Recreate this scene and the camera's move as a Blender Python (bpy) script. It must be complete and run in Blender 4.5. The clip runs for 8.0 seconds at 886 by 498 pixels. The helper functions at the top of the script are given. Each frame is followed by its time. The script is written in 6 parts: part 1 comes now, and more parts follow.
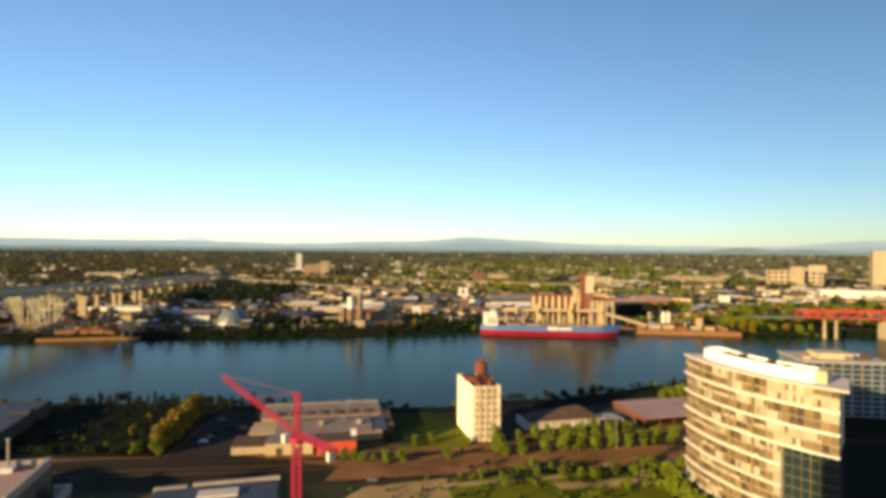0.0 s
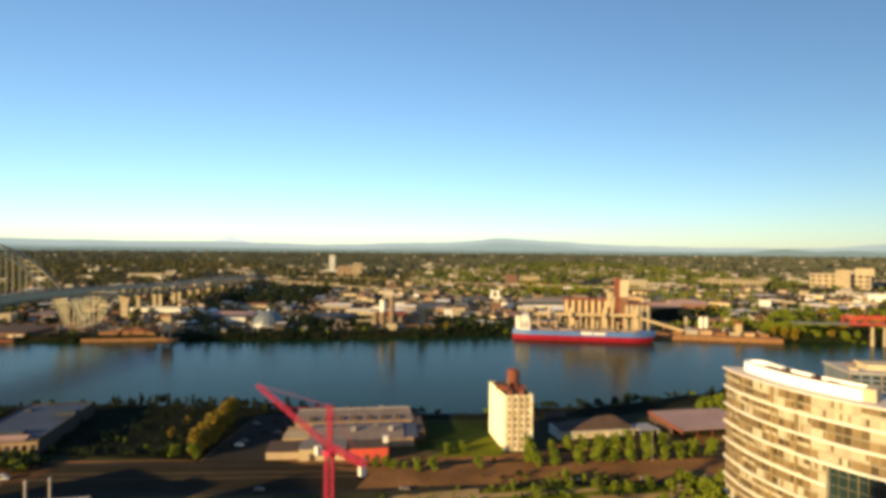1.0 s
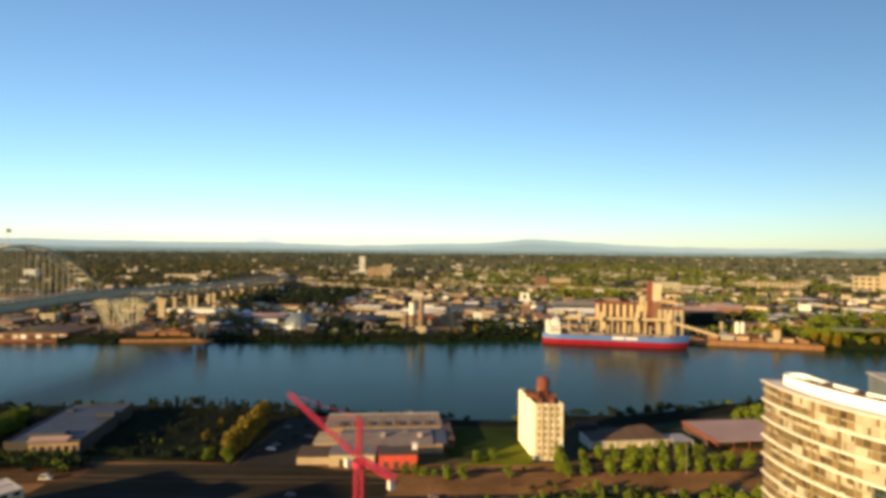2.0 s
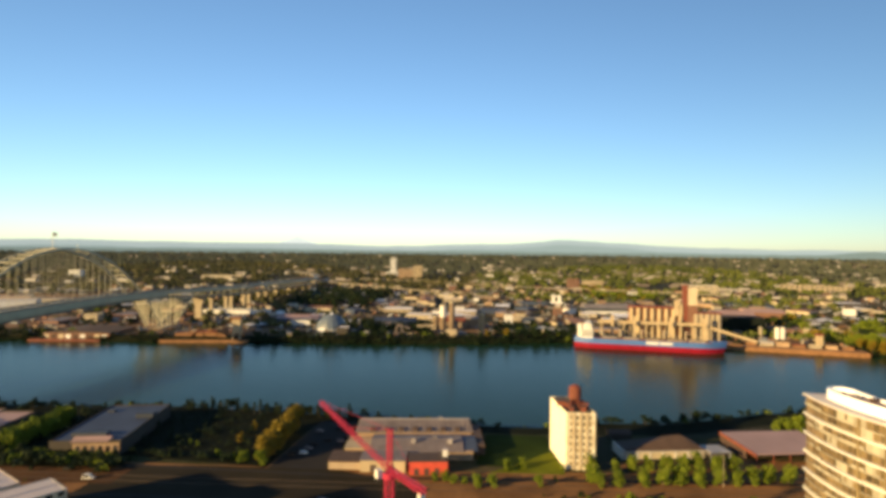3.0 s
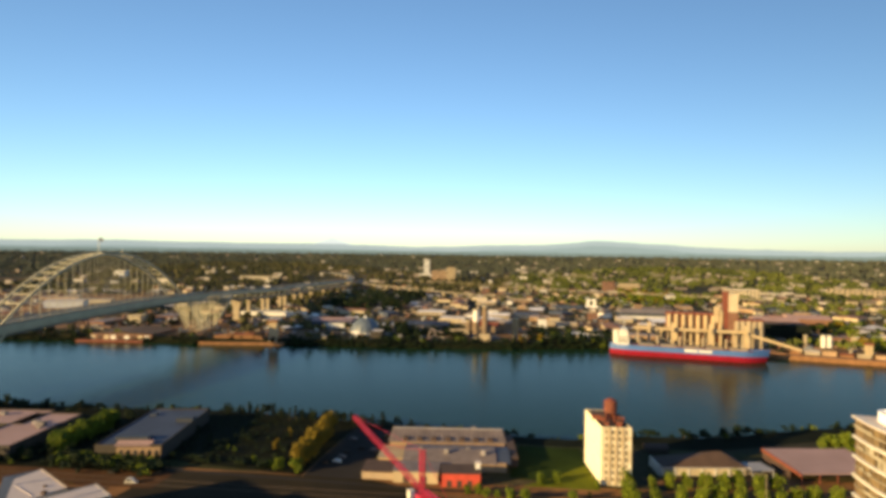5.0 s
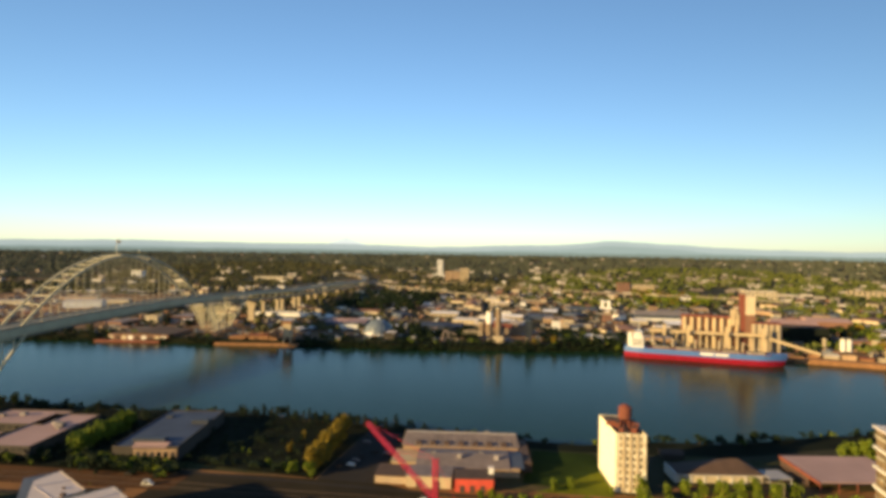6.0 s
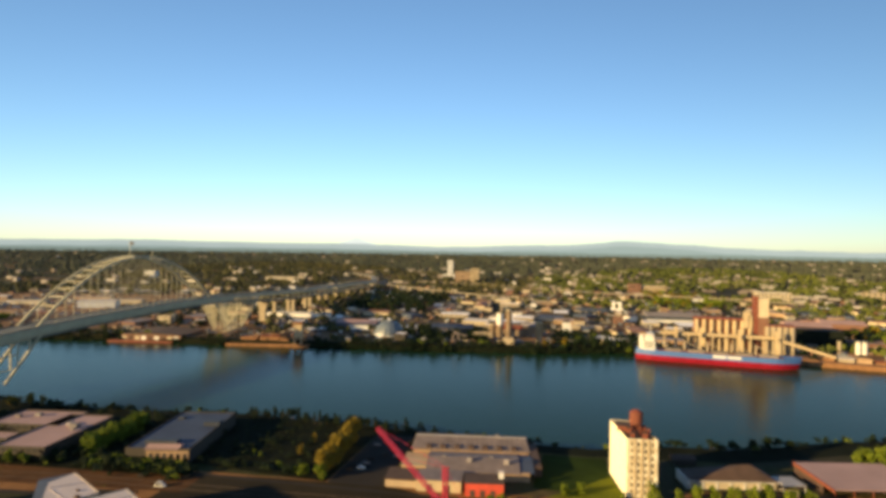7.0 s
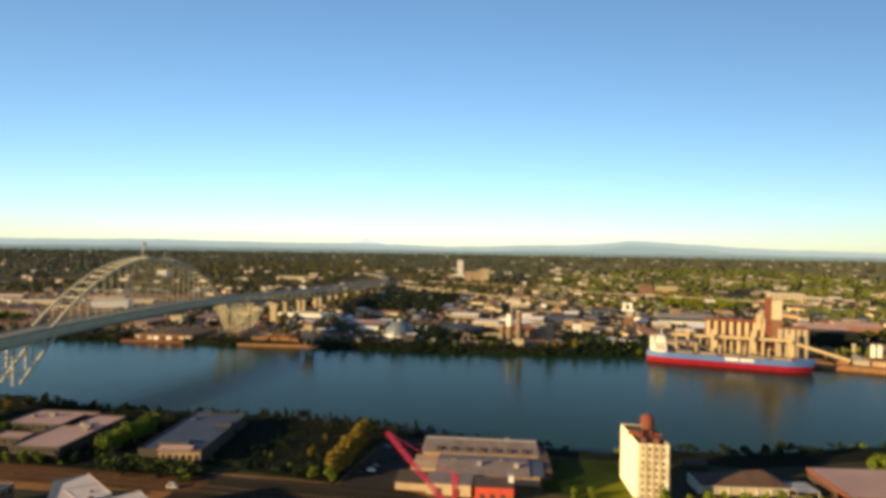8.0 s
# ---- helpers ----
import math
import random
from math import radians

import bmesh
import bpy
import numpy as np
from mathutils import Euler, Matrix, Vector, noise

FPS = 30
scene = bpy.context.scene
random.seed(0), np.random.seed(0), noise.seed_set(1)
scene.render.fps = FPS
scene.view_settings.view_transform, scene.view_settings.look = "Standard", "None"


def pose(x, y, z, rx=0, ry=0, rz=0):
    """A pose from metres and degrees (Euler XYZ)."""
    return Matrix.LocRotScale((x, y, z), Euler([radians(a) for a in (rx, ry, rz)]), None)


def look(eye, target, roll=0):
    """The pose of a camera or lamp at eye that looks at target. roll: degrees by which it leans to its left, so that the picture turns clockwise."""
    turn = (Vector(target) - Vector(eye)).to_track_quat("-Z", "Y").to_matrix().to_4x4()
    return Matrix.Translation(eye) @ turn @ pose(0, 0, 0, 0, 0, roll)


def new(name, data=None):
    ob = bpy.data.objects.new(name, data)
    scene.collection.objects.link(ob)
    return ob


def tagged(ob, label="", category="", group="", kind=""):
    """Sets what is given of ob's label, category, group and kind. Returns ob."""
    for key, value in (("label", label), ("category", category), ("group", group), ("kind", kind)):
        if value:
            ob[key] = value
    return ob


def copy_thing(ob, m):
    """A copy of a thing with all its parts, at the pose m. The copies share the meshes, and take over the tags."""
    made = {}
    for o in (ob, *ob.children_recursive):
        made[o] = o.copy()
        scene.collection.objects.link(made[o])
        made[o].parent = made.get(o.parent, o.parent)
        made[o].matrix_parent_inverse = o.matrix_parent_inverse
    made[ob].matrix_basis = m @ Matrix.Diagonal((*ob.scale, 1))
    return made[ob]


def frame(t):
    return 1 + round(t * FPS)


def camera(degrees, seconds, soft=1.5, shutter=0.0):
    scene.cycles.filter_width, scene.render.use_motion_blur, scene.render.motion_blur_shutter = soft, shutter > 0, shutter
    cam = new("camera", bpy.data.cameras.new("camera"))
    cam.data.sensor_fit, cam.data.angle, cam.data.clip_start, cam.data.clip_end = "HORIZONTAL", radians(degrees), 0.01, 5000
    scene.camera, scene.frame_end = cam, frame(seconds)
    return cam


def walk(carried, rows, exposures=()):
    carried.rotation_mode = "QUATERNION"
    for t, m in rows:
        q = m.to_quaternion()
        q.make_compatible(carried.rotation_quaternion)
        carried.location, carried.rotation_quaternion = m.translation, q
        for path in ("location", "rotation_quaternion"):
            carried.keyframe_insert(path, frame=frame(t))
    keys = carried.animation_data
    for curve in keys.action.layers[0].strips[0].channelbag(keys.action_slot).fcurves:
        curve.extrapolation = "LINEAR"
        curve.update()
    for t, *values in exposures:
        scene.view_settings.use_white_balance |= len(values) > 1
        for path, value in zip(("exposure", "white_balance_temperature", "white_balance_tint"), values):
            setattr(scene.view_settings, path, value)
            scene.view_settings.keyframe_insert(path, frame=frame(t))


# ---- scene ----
cam = camera(75.1, 8.0, soft=4.0)
# seconds, eye, yaw to the left, pitch, roll
PATH = [
    (0, 0.50, 18.32, 107.76, 0.19, 0.04, 0.44),
    (0.5, 0.47, 18.69, 109.63, 1.69, 0.06, 0.47),
    (1, 0.45, 19.03, 111.43, 3.35, 0.08, 0.50),
    (1.5, 0.43, 19.35, 113.17, 4.75, 0.09, 0.53),
    (3, 0.36, 20.17, 118.04, 9.32, 0.11, 0.62),
    (3.5, 0.34, 20.39, 119.54, 10.34, 0.11, 0.65),
    (4, 0.31, 20.60, 120.98, 10.74, 0.11, 0.68),
    (4.5, 0.29, 20.77, 122.36, 11.71, 0.10, 0.70),
    (6, 0.22, 21.17, 126.14, 13.96, 0.05, 0.78),
    (6.5, 0.20, 21.25, 127.28, 14.54, 0.03, 0.81),
    (7, 0.18, 21.31, 128.36, 14.98, 0.01, 0.83),
    (7.5, 0.15, 21.35, 129.38, 15.53, -0.02, 0.86),
    (8, 0.13, 21.36, 130.34, 15.97, -0.06, 0.88),
]


def heading(x, y, z, yaw, pitch, roll):
    a, b = radians(yaw), radians(pitch)
    way = Vector((-math.sin(a) * math.cos(b), math.cos(a) * math.cos(b), math.sin(b)))
    return look((x, y, z), Vector((x, y, z)) + 10 * way, roll)


walk(cam, [(t, heading(*row)) for t, *row in PATH], exposures=[(0, 1.6, 6820, 6), (8, 1.6, 6820, 6)])

# ---- world and sun: the lamp is a low evening sun behind the camera's left shoulder ----
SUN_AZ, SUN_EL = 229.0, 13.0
world = bpy.data.worlds.new("evening_sky")
scene.world = world
world.use_nodes = True
wn = world.node_tree
sky = wn.nodes.new("ShaderNodeTexSky")
sky.sky_type = "NISHITA"
sky.sun_disc = False
# Sky's sun stands 69 degrees off the lamp, turned to fit the sky's brightness.
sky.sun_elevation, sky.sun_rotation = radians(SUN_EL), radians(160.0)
sky.altitude, sky.air_density, sky.dust_density, sky.ozone_density = 100, 0.92, 0.22, 3.45
wn.links.new(sky.outputs[0], wn.nodes["Background"].inputs[0])
wn.nodes["Background"].inputs[1].default_value = 0.0585
sun_data = bpy.data.lights.new("sun", "SUN")
sun_data.energy, sun_data.angle, sun_data.color = 3.9, radians(0.9), (1.0, 0.70, 0.325)
sun = new("sun", sun_data)
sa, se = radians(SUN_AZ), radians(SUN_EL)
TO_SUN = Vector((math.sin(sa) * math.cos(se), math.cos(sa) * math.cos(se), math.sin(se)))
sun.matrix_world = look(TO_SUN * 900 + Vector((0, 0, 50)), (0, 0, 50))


# ---- materials ----
def mat(name, colour, rough=0.8, metal=0.0, vary=0.25, scale=0.15, fine=2.0, bump=0.15, per_object=0.0, tint=None, spec=0.4):
    """Procedural surface: colour with coarse stains, fine grain, a little relief and, if asked, a change from object to object."""
    m = bpy.data.materials.new(name)
    m.use_nodes = True
    nt = m.node_tree
    n, l = nt.nodes, nt.links
    b = n["Principled BSDF"]
    b.inputs["Roughness"].default_value, b.inputs["Metallic"].default_value = rough, metal
    b.inputs["Specular IOR Level"].default_value = spec
    co = n.new("ShaderNodeTexCoord")
    big, small = n.new("ShaderNodeTexNoise"), n.new("ShaderNodeTexNoise")
    big.inputs["Scale"].default_value, big.inputs["Detail"].default_value = scale, 5
    small.inputs["Scale"].default_value, small.inputs["Detail"].default_value = fine, 3
    for t in (big, small):
        l.new(co.outputs["Object"], t.inputs["Vector"])
    ramp = n.new("ShaderNodeMapRange")
    ramp.inputs["From Min"].default_value, ramp.inputs["From Max"].default_value = 0.3, 0.7
    l.new(big.outputs[0], ramp.inputs["Value"])
    mix = n.new("ShaderNodeMix")
    mix.data_type = "RGBA"
    dark = tint or tuple(c * (1 - vary) for c in colour)
    mix.inputs["A"].default_value, mix.inputs["B"].default_value = (*dark, 1), (*colour, 1)
    l.new(ramp.outputs[0], mix.inputs["Factor"])
    hsv = n.new("ShaderNodeHueSaturation")
    val = n.new("ShaderNodeMapRange")
    val.inputs["To Min"].default_value, val.inputs["To Max"].default_value = 1 - vary * 0.6, 1 + vary * 0.6
    l.new(small.outputs[0], val.inputs["Value"])
    last = val.outputs[0]
    if per_object:
        info, pv, mul = n.new("ShaderNodeObjectInfo"), n.new("ShaderNodeMapRange"), n.new("ShaderNodeMath")
        pv.inputs["To Min"].default_value, pv.inputs["To Max"].default_value = 1 - per_object, 1 + per_object
        mul.operation = "MULTIPLY"
        l.new(info.outputs["Random"], pv.inputs["Value"])
        l.new(pv.outputs[0], mul.inputs[0])
        l.new(last, mul.inputs[1])
        last = mul.outputs[0]
    l.new(last, hsv.inputs["Value"])
    l.new(mix.outputs["Result"], hsv.inputs["Color"])
    l.new(hsv.outputs[0], b.inputs["Base Color"])
    if bump:
        bp = n.new("ShaderNodeBump")
        bp.inputs["Strength"].default_value, bp.inputs["Distance"].default_value = bump, 0.3
        l.new(small.outputs[0], bp.inputs["Height"])
        l.new(bp.outputs[0], b.inputs["Normal"])
    return m


def island_mat(name, colours, rough=0.8, noise_scale=0.004, spec=0.2, patchy=0.3):
    """Loose pieces of one mesh, each with its own shade from a ramp of colours."""
    m = bpy.data.materials.new(name)
    m.use_nodes = True
    n, l = m.node_tree.nodes, m.node_tree.links
    b = n["Principled BSDF"]
    b.inputs["Roughness"].default_value, b.inputs["Specular IOR Level"].default_value = rough, spec
    geo, ramp = n.new("ShaderNodeNewGeometry"), n.new("ShaderNodeValToRGB")
    ramp.color_ramp.interpolation = "LINEAR"
    while len(ramp.color_ramp.elements) < len(colours):
        ramp.color_ramp.elements.new(0.5)
    for i, c in enumerate(colours):
        ramp.color_ramp.elements[i].position = i / max(1, len(colours) - 1)
        ramp.color_ramp.elements[i].color = (*c, 1)
    big = n.new("ShaderNodeTexNoise")
    big.inputs["Scale"].default_value = noise_scale
    l.new(geo.outputs["Position"], big.inputs["Vector"])
    mixf = n.new("ShaderNodeMath")
    mixf.operation = "MULTIPLY_ADD"
    l.new(geo.outputs["Random Per Island"], mixf.inputs[0])
    mixf.inputs[1].default_value = 1 - patchy
    off = n.new("ShaderNodeMapRange")
    off.inputs["From Min"].default_value, off.inputs["From Max"].default_value = 0.3, 0.7
    off.inputs["To Max"].default_value = patchy
    big.inputs["Detail"].default_value = 4
    l.new(big.outputs[0], off.inputs["Value"])
    l.new(off.outputs[0], mixf.inputs[2])
    l.new(mixf.outputs[0], ramp.inputs[0])
    l.new(ramp.outputs[0], b.inputs["Base Color"])
    return m


RAIL = mat("dull_rail_steel", (0.06, 0.04, 0.03), 0.7, vary=0.3)
DARK_WALL = mat("dark_brown_wall", (0.042, 0.034, 0.027), 0.85, vary=0.25, scale=0.15)
# The panes' golden evening reflection is painted into this brown base.
GOLD_TINT = mat("glass_with_painted_gold_reflection", (0.155, 0.115, 0.06), 0.3, vary=0.4, scale=0.15, bump=0, per_object=0.65, spec=0.6)
# Dark plants of plots and banks; painted tower shadow in the patch by the towers.
GROWTH_AND_SHADE = mat("undergrowth_and_painted_shade", (0.011, 0.0135, 0.007), 0.95, vary=0.4, scale=0.1, fine=1.0, spec=0.05)
FACADE = mat("yellow_cream_panels", (0.34, 0.305, 0.235), 0.75, vary=0.2, scale=0.2, per_object=0.2)
SCREEN = mat("clean_white_metal", (0.78, 0.80, 0.85), 0.5, vary=0.06, scale=0.2)
CREAM = mat("cream_concrete", (0.446, 0.374, 0.259), 0.8, vary=0.2, scale=0.2)
MILL_WALL = mat("weathered_cream_paint", (0.61, 0.56, 0.44), 0.85, vary=0.3, scale=0.25, fine=1.2, tint=(0.33, 0.265, 0.165))
RUST = mat("rusty_steel", (0.185, 0.05, 0.028), 0.8, vary=0.45, scale=0.5)
DARK_ROOF = mat("dark_brown_roof", (0.07, 0.042, 0.032), 0.9, vary=0.3, scale=0.2)
GREY_ROOF = mat("light_metal_roof", (0.19, 0.152, 0.142), 0.7, vary=0.35, scale=0.22, fine=1.0, spec=0.25)
PINK_ROOF = mat("pinkish_membrane_roof", (0.33, 0.215, 0.20), 0.8, vary=0.2, scale=0.06)
BLUE_ROOF = mat("blue_grey_roof", (0.046, 0.062, 0.105), 0.75, vary=0.3, scale=0.08, spec=0.2)
TOWN_ROOF = mat("pale_town_roof", (0.80, 0.75, 0.71), 0.8, vary=0.25, scale=0.08, per_object=0.25)
WHITE_ROOF = mat("white_membrane_roof", (0.40, 0.37, 0.35), 0.8, vary=0.2, scale=0.1, per_object=0.1)
PALE_ROOF = mat("pale_pink_membrane", (0.52, 0.46, 0.44), 0.8, vary=0.15, scale=0.2)
BRICK = mat("red_brick_wall", (0.20, 0.10, 0.065), 0.85, vary=0.3, scale=0.3, per_object=0.15)
RED_PAINT = mat("red_wall_paint", (0.495, 0.063, 0.036), 0.7, vary=0.25, scale=0.3)
CRANE_RED = mat("crane_red_paint", (0.36, 0.02, 0.055), 0.45, vary=0.2, scale=0.4)
BRIDGE_RED = mat("bridge_red_paint", (0.42, 0.05, 0.03), 0.6, vary=0.25, scale=0.2)
HULL_BLUE = mat("hull_blue_paint", (0.052, 0.13, 0.34), 0.5, vary=0.2, scale=0.08)
HULL_RED = mat("hull_red_antifouling", (0.20, 0.006, 0.018), 0.7, vary=0.25, scale=0.08, spec=0.1)
WHITE = mat("white_paint", (0.56, 0.545, 0.51), 0.6, vary=0.12, scale=0.2, per_object=0.08)
GLASS = mat("dark_window_glass", (0.035, 0.035, 0.035), 0.15, vary=0.3, scale=0.1, bump=0, per_object=0.5, spec=0.8)
TEAL_GLASS = mat("dark_teal_glass", (0.015, 0.03, 0.032), 0.1, vary=0.2, scale=0.1, bump=0, spec=0.6)
STEEL = mat("grey_green_bridge_steel", (0.42, 0.385, 0.27), 0.6, vary=0.2, scale=0.1)
DECK = mat("bridge_deck_concrete", (0.121, 0.127, 0.121), 0.8, vary=0.2, scale=0.06)
CONCRETE = mat("pale_concrete", (0.31, 0.255, 0.18), 0.85, vary=0.25, scale=0.1, per_object=0.1)
SILO = mat("silo_concrete", (0.40, 0.31, 0.19), 0.85, vary=0.25, scale=0.08)
TIMBER = mat("weathered_brown_timber", (0.235, 0.115, 0.05), 0.9, vary=0.4, scale=0.2)
ASPHALT = mat("asphalt", (0.026, 0.022, 0.019), 0.95, vary=0.3, scale=0.05, spec=0.15)
SHADE_BLACK = mat("black_ground_with_painted_shade", (0.026, 0.020, 0.011), 0.95, vary=0.4, scale=0.05, fine=0.6, spec=0.1)
DIRT = mat("reddish_dirt_and_ballast", (0.235, 0.115, 0.046), 0.95, vary=0.5, scale=0.05, fine=0.5, spec=0.1)
# Park grass; also the painted sunlit part of the mill's lawn.
PARK_GRASS = mat("park_and_sunlit_lawn_grass", (0.115, 0.13, 0.009), 0.95, vary=0.4, scale=0.08, fine=1.0, spec=0.05)
SHADED_LAWN = mat("lawn_with_painted_shade", (0.021, 0.036, 0.005), 0.95, vary=0.35, scale=0.08, fine=1.0, spec=0.05)
DRY = mat("dry_grass", (0.36, 0.25, 0.115), 0.95, vary=0.35, scale=0.06, fine=1.0, spec=0.1)
BARK = mat("grey_brown_bark", (0.13, 0.09, 0.06), 0.9)
LEAF_LIGHT = island_mat("fresh_green_leaves", [(0.04, 0.066, 0.005), (0.095, 0.125, 0.008), (0.15, 0.17, 0.014)])
LEAF_GOLD = island_mat("golden_green_leaves", [(0.07, 0.058, 0.005), (0.142, 0.099, 0.009), (0.195, 0.131, 0.011)])
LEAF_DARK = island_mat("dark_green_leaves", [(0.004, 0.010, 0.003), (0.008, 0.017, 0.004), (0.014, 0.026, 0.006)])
WOODS = island_mat("mixed_town_trees", [(0.020, 0.022, 0.009), (0.038, 0.038, 0.014), (0.062, 0.058, 0.018), (0.090, 0.074, 0.026)], noise_scale=0.006, patchy=0.6)
# Haze is painted into these greyer, low-contrast tones of the farthest trees.
WOODS_HAZED = island_mat("haze_greyed_woods", [(0.032, 0.038, 0.026), (0.046, 0.052, 0.034), (0.06, 0.065, 0.042), (0.075, 0.074, 0.048)], noise_scale=0.004, patchy=0.6)
DARK_HALL = mat("black_green_tone", (0.010, 0.013, 0.010), 0.9, vary=0.3, scale=0.1, spec=0.05)
WOODS_EAST = island_mat("yellow_green_town_trees", [(0.020, 0.028, 0.008), (0.046, 0.055, 0.012), (0.078, 0.090, 0.014), (0.118, 0.108, 0.024)], noise_scale=0.006, patchy=0.6)
def hazed_mat(name, colour):
    """Air-blue distance: haze and daylight are painted in as its own glow."""
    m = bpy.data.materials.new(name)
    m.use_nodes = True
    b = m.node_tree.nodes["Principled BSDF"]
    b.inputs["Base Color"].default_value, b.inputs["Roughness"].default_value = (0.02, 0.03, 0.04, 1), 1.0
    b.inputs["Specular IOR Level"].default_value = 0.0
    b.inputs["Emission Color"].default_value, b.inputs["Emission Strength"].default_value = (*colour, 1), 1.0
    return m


HILL_NEAR = hazed_mat("haze_painted_foothills", (0.112, 0.137, 0.133))
WOODED_PLAIN = hazed_mat("haze_painted_plain", (0.072, 0.089, 0.080))
SNOW = hazed_mat("distant_snow", (0.285, 0.30, 0.29))
HILL = hazed_mat("haze_painted_hills", (0.150, 0.173, 0.172))
NAVY = mat("dark_navy_cladding", (0.03, 0.038, 0.055), 0.6, vary=0.3, scale=0.1)
TAN_WALL = mat("tan_brown_wall", (0.30, 0.20, 0.12), 0.85, vary=0.25, scale=0.15, per_object=0.3)
MID_ROOF = mat("weathered_grey_roof", (0.24, 0.21, 0.20), 0.8, vary=0.3, scale=0.1, per_object=0.35)


def water_mat():
    m = bpy.data.materials.new("river_water")
    m.use_nodes = True
    n, l = m.node_tree.nodes, m.node_tree.links
    b = n["Principled BSDF"]
    b.inputs["Base Color"].default_value = (0.0078, 0.0255, 0.0118, 1)
    b.inputs["Roughness"].default_value, b.inputs["IOR"].default_value = 0.18, 1.118
    co = n.new("ShaderNodeTexCoord")
    waves = []
    for scale, strength in ((0.9, 0.4), (0.12, 0.2)):
        t, bp = n.new("ShaderNodeTexNoise"), n.new("ShaderNodeBump")
        t.inputs["Scale"].default_value, t.inputs["Detail"].default_value = scale, 4
        bp.inputs["Strength"].default_value, bp.inputs["Distance"].default_value = strength, 0.12 / scale
        l.new(co.outputs["Object"], t.inputs["Vector"])
        l.new(t.outputs[0], bp.inputs["Height"])
        if waves:
            l.new(waves[-1].outputs[0], bp.inputs["Normal"])
        waves.append(bp)
    l.new(waves[-1].outputs[0], b.inputs["Normal"])
    return m


WATER = water_mat()


# ---- mesh helpers ----
class Shape:
    """Collects vertices and faces of one part."""

    def __init__(self):
        self.v, self.f = [], []

    def add(self, pts, faces):
        k = len(self.v)
        self.v += [tuple(p) for p in pts]
        self.f += [tuple(i + k for i in f) for f in faces]
        return self

    def box(self, x0, x1, y0, y1, z0, z1):
        return self.prism([(x0, y0), (x1, y0), (x1, y1), (x0, y1)], z0, z1)

    def obox(self, c, s, rz=0.0):
        ca, sa_ = math.cos(rz), math.sin(rz)
        base = [(-.5, -.5), (.5, -.5), (.5, .5), (-.5, .5)]
        return self.prism([(c[0] + ca * x * s[0] - sa_ * y * s[1], c[1] + sa_ * x * s[0] + ca * y * s[1]) for x, y in base], c[2] - s[2] / 2, c[2] + s[2] / 2)

    def prism(self, poly, z0, z1):
        n = len(poly)
        za = z0 if hasattr(z0, "__len__") else [z0] * n
        zb = z1 if hasattr(z1, "__len__") else [z1] * n
        pts = [(x, y, z) for (x, y), z in zip(poly, za)] + [(x, y, z) for (x, y), z in zip(poly, zb)]
        return self.add(pts, [tuple(range(n - 1, -1, -1)), tuple(range(n, 2 * n))] + [(i, (i + 1) % n, n + (i + 1) % n, n + i) for i in range(n)])

    def beam(self, p, q, w, h=None):
        p, q = Vector(p), Vector(q)
        d = (q - p).normalized()
        side = d.cross(Vector((0, 0, 1)))
        side = (side if side.length > 1e-4 else Vector((1, 0, 0))).normalized()
        up = side.cross(d) * (h or w) / 2
        side = side * w / 2
        pts = [e + a * side + b * up for e in (p, q) for a, b in ((-1, -1), (1, -1), (1, 1), (-1, 1))]
        return self.add(pts, [(0, 1, 2, 3), (7, 6, 5, 4)] + [(i, i + 4, (i + 1) % 4 + 4, (i + 1) % 4) for i in range(4)])

    def cyl(self, x, y, z0, z1, r0, r1=None, n=16):
        r1 = r0 if r1 is None else r1
        pts = [(x + r * math.cos(2 * math.pi * i / n), y + r * math.sin(2 * math.pi * i / n), z) for r, z in ((r0, z0), (r1, z1)) for i in range(n)]
        return self.add(pts, [tuple(range(n - 1, -1, -1)), tuple(range(n, 2 * n))] + [(i, (i + 1) % n, n + (i + 1) % n, n + i) for i in range(n)])

    def ribbon(self, pts, w, h):
        """One connected box section along a line of points."""
        pts = [Vector(p) for p in pts]
        k = len(pts)
        ring_ = []
        for i, p in enumerate(pts):
            d = (pts[min(i + 1, k - 1)] - pts[max(i - 1, 0)]).normalized()
            side = d.cross(Vector((0, 0, 1))).normalized()
            up = side.cross(d)
            ring_ += [p + a * side * w / 2 + b * up * h / 2 for a, b in ((-1, -1), (1, -1), (1, 1), (-1, 1))]
        faces = [(3, 2, 1, 0), (4 * k - 4, 4 * k - 3, 4 * k - 2, 4 * k - 1)]
        faces += [(4 * i + j, 4 * i + (j + 1) % 4, 4 * i + 4 + (j + 1) % 4, 4 * i + 4 + j) for i in range(k - 1) for j in range(4)]
        return self.add(ring_, faces)

    def gable(self, x0, x1, y0, y1, z0, z1, along="x", hip=0.0):
        """A pitched roof over a rectangle; hip: how far the ridge stops short of its ends."""
        if along == "x":
            m = (y0 + y1) / 2
            ridge = [(x0 + hip, m, z1), (x1 - hip, m, z1)]
            faces = [(0, 1, 5, 4), (2, 3, 4, 5), (3, 0, 4), (1, 2, 5), (3, 2, 1, 0)]
        else:
            m = (x0 + x1) / 2
            ridge = [(m, y0 + hip, z1), (m, y1 - hip, z1)]
            faces = [(0, 1, 4), (1, 2, 5, 4), (2, 3, 5), (3, 0, 4, 5), (3, 2, 1, 0)]
        return self.add([(x0, y0, z0), (x1, y0, z0), (x1, y1, z0), (x0, y1, z0)] + ridge, faces)

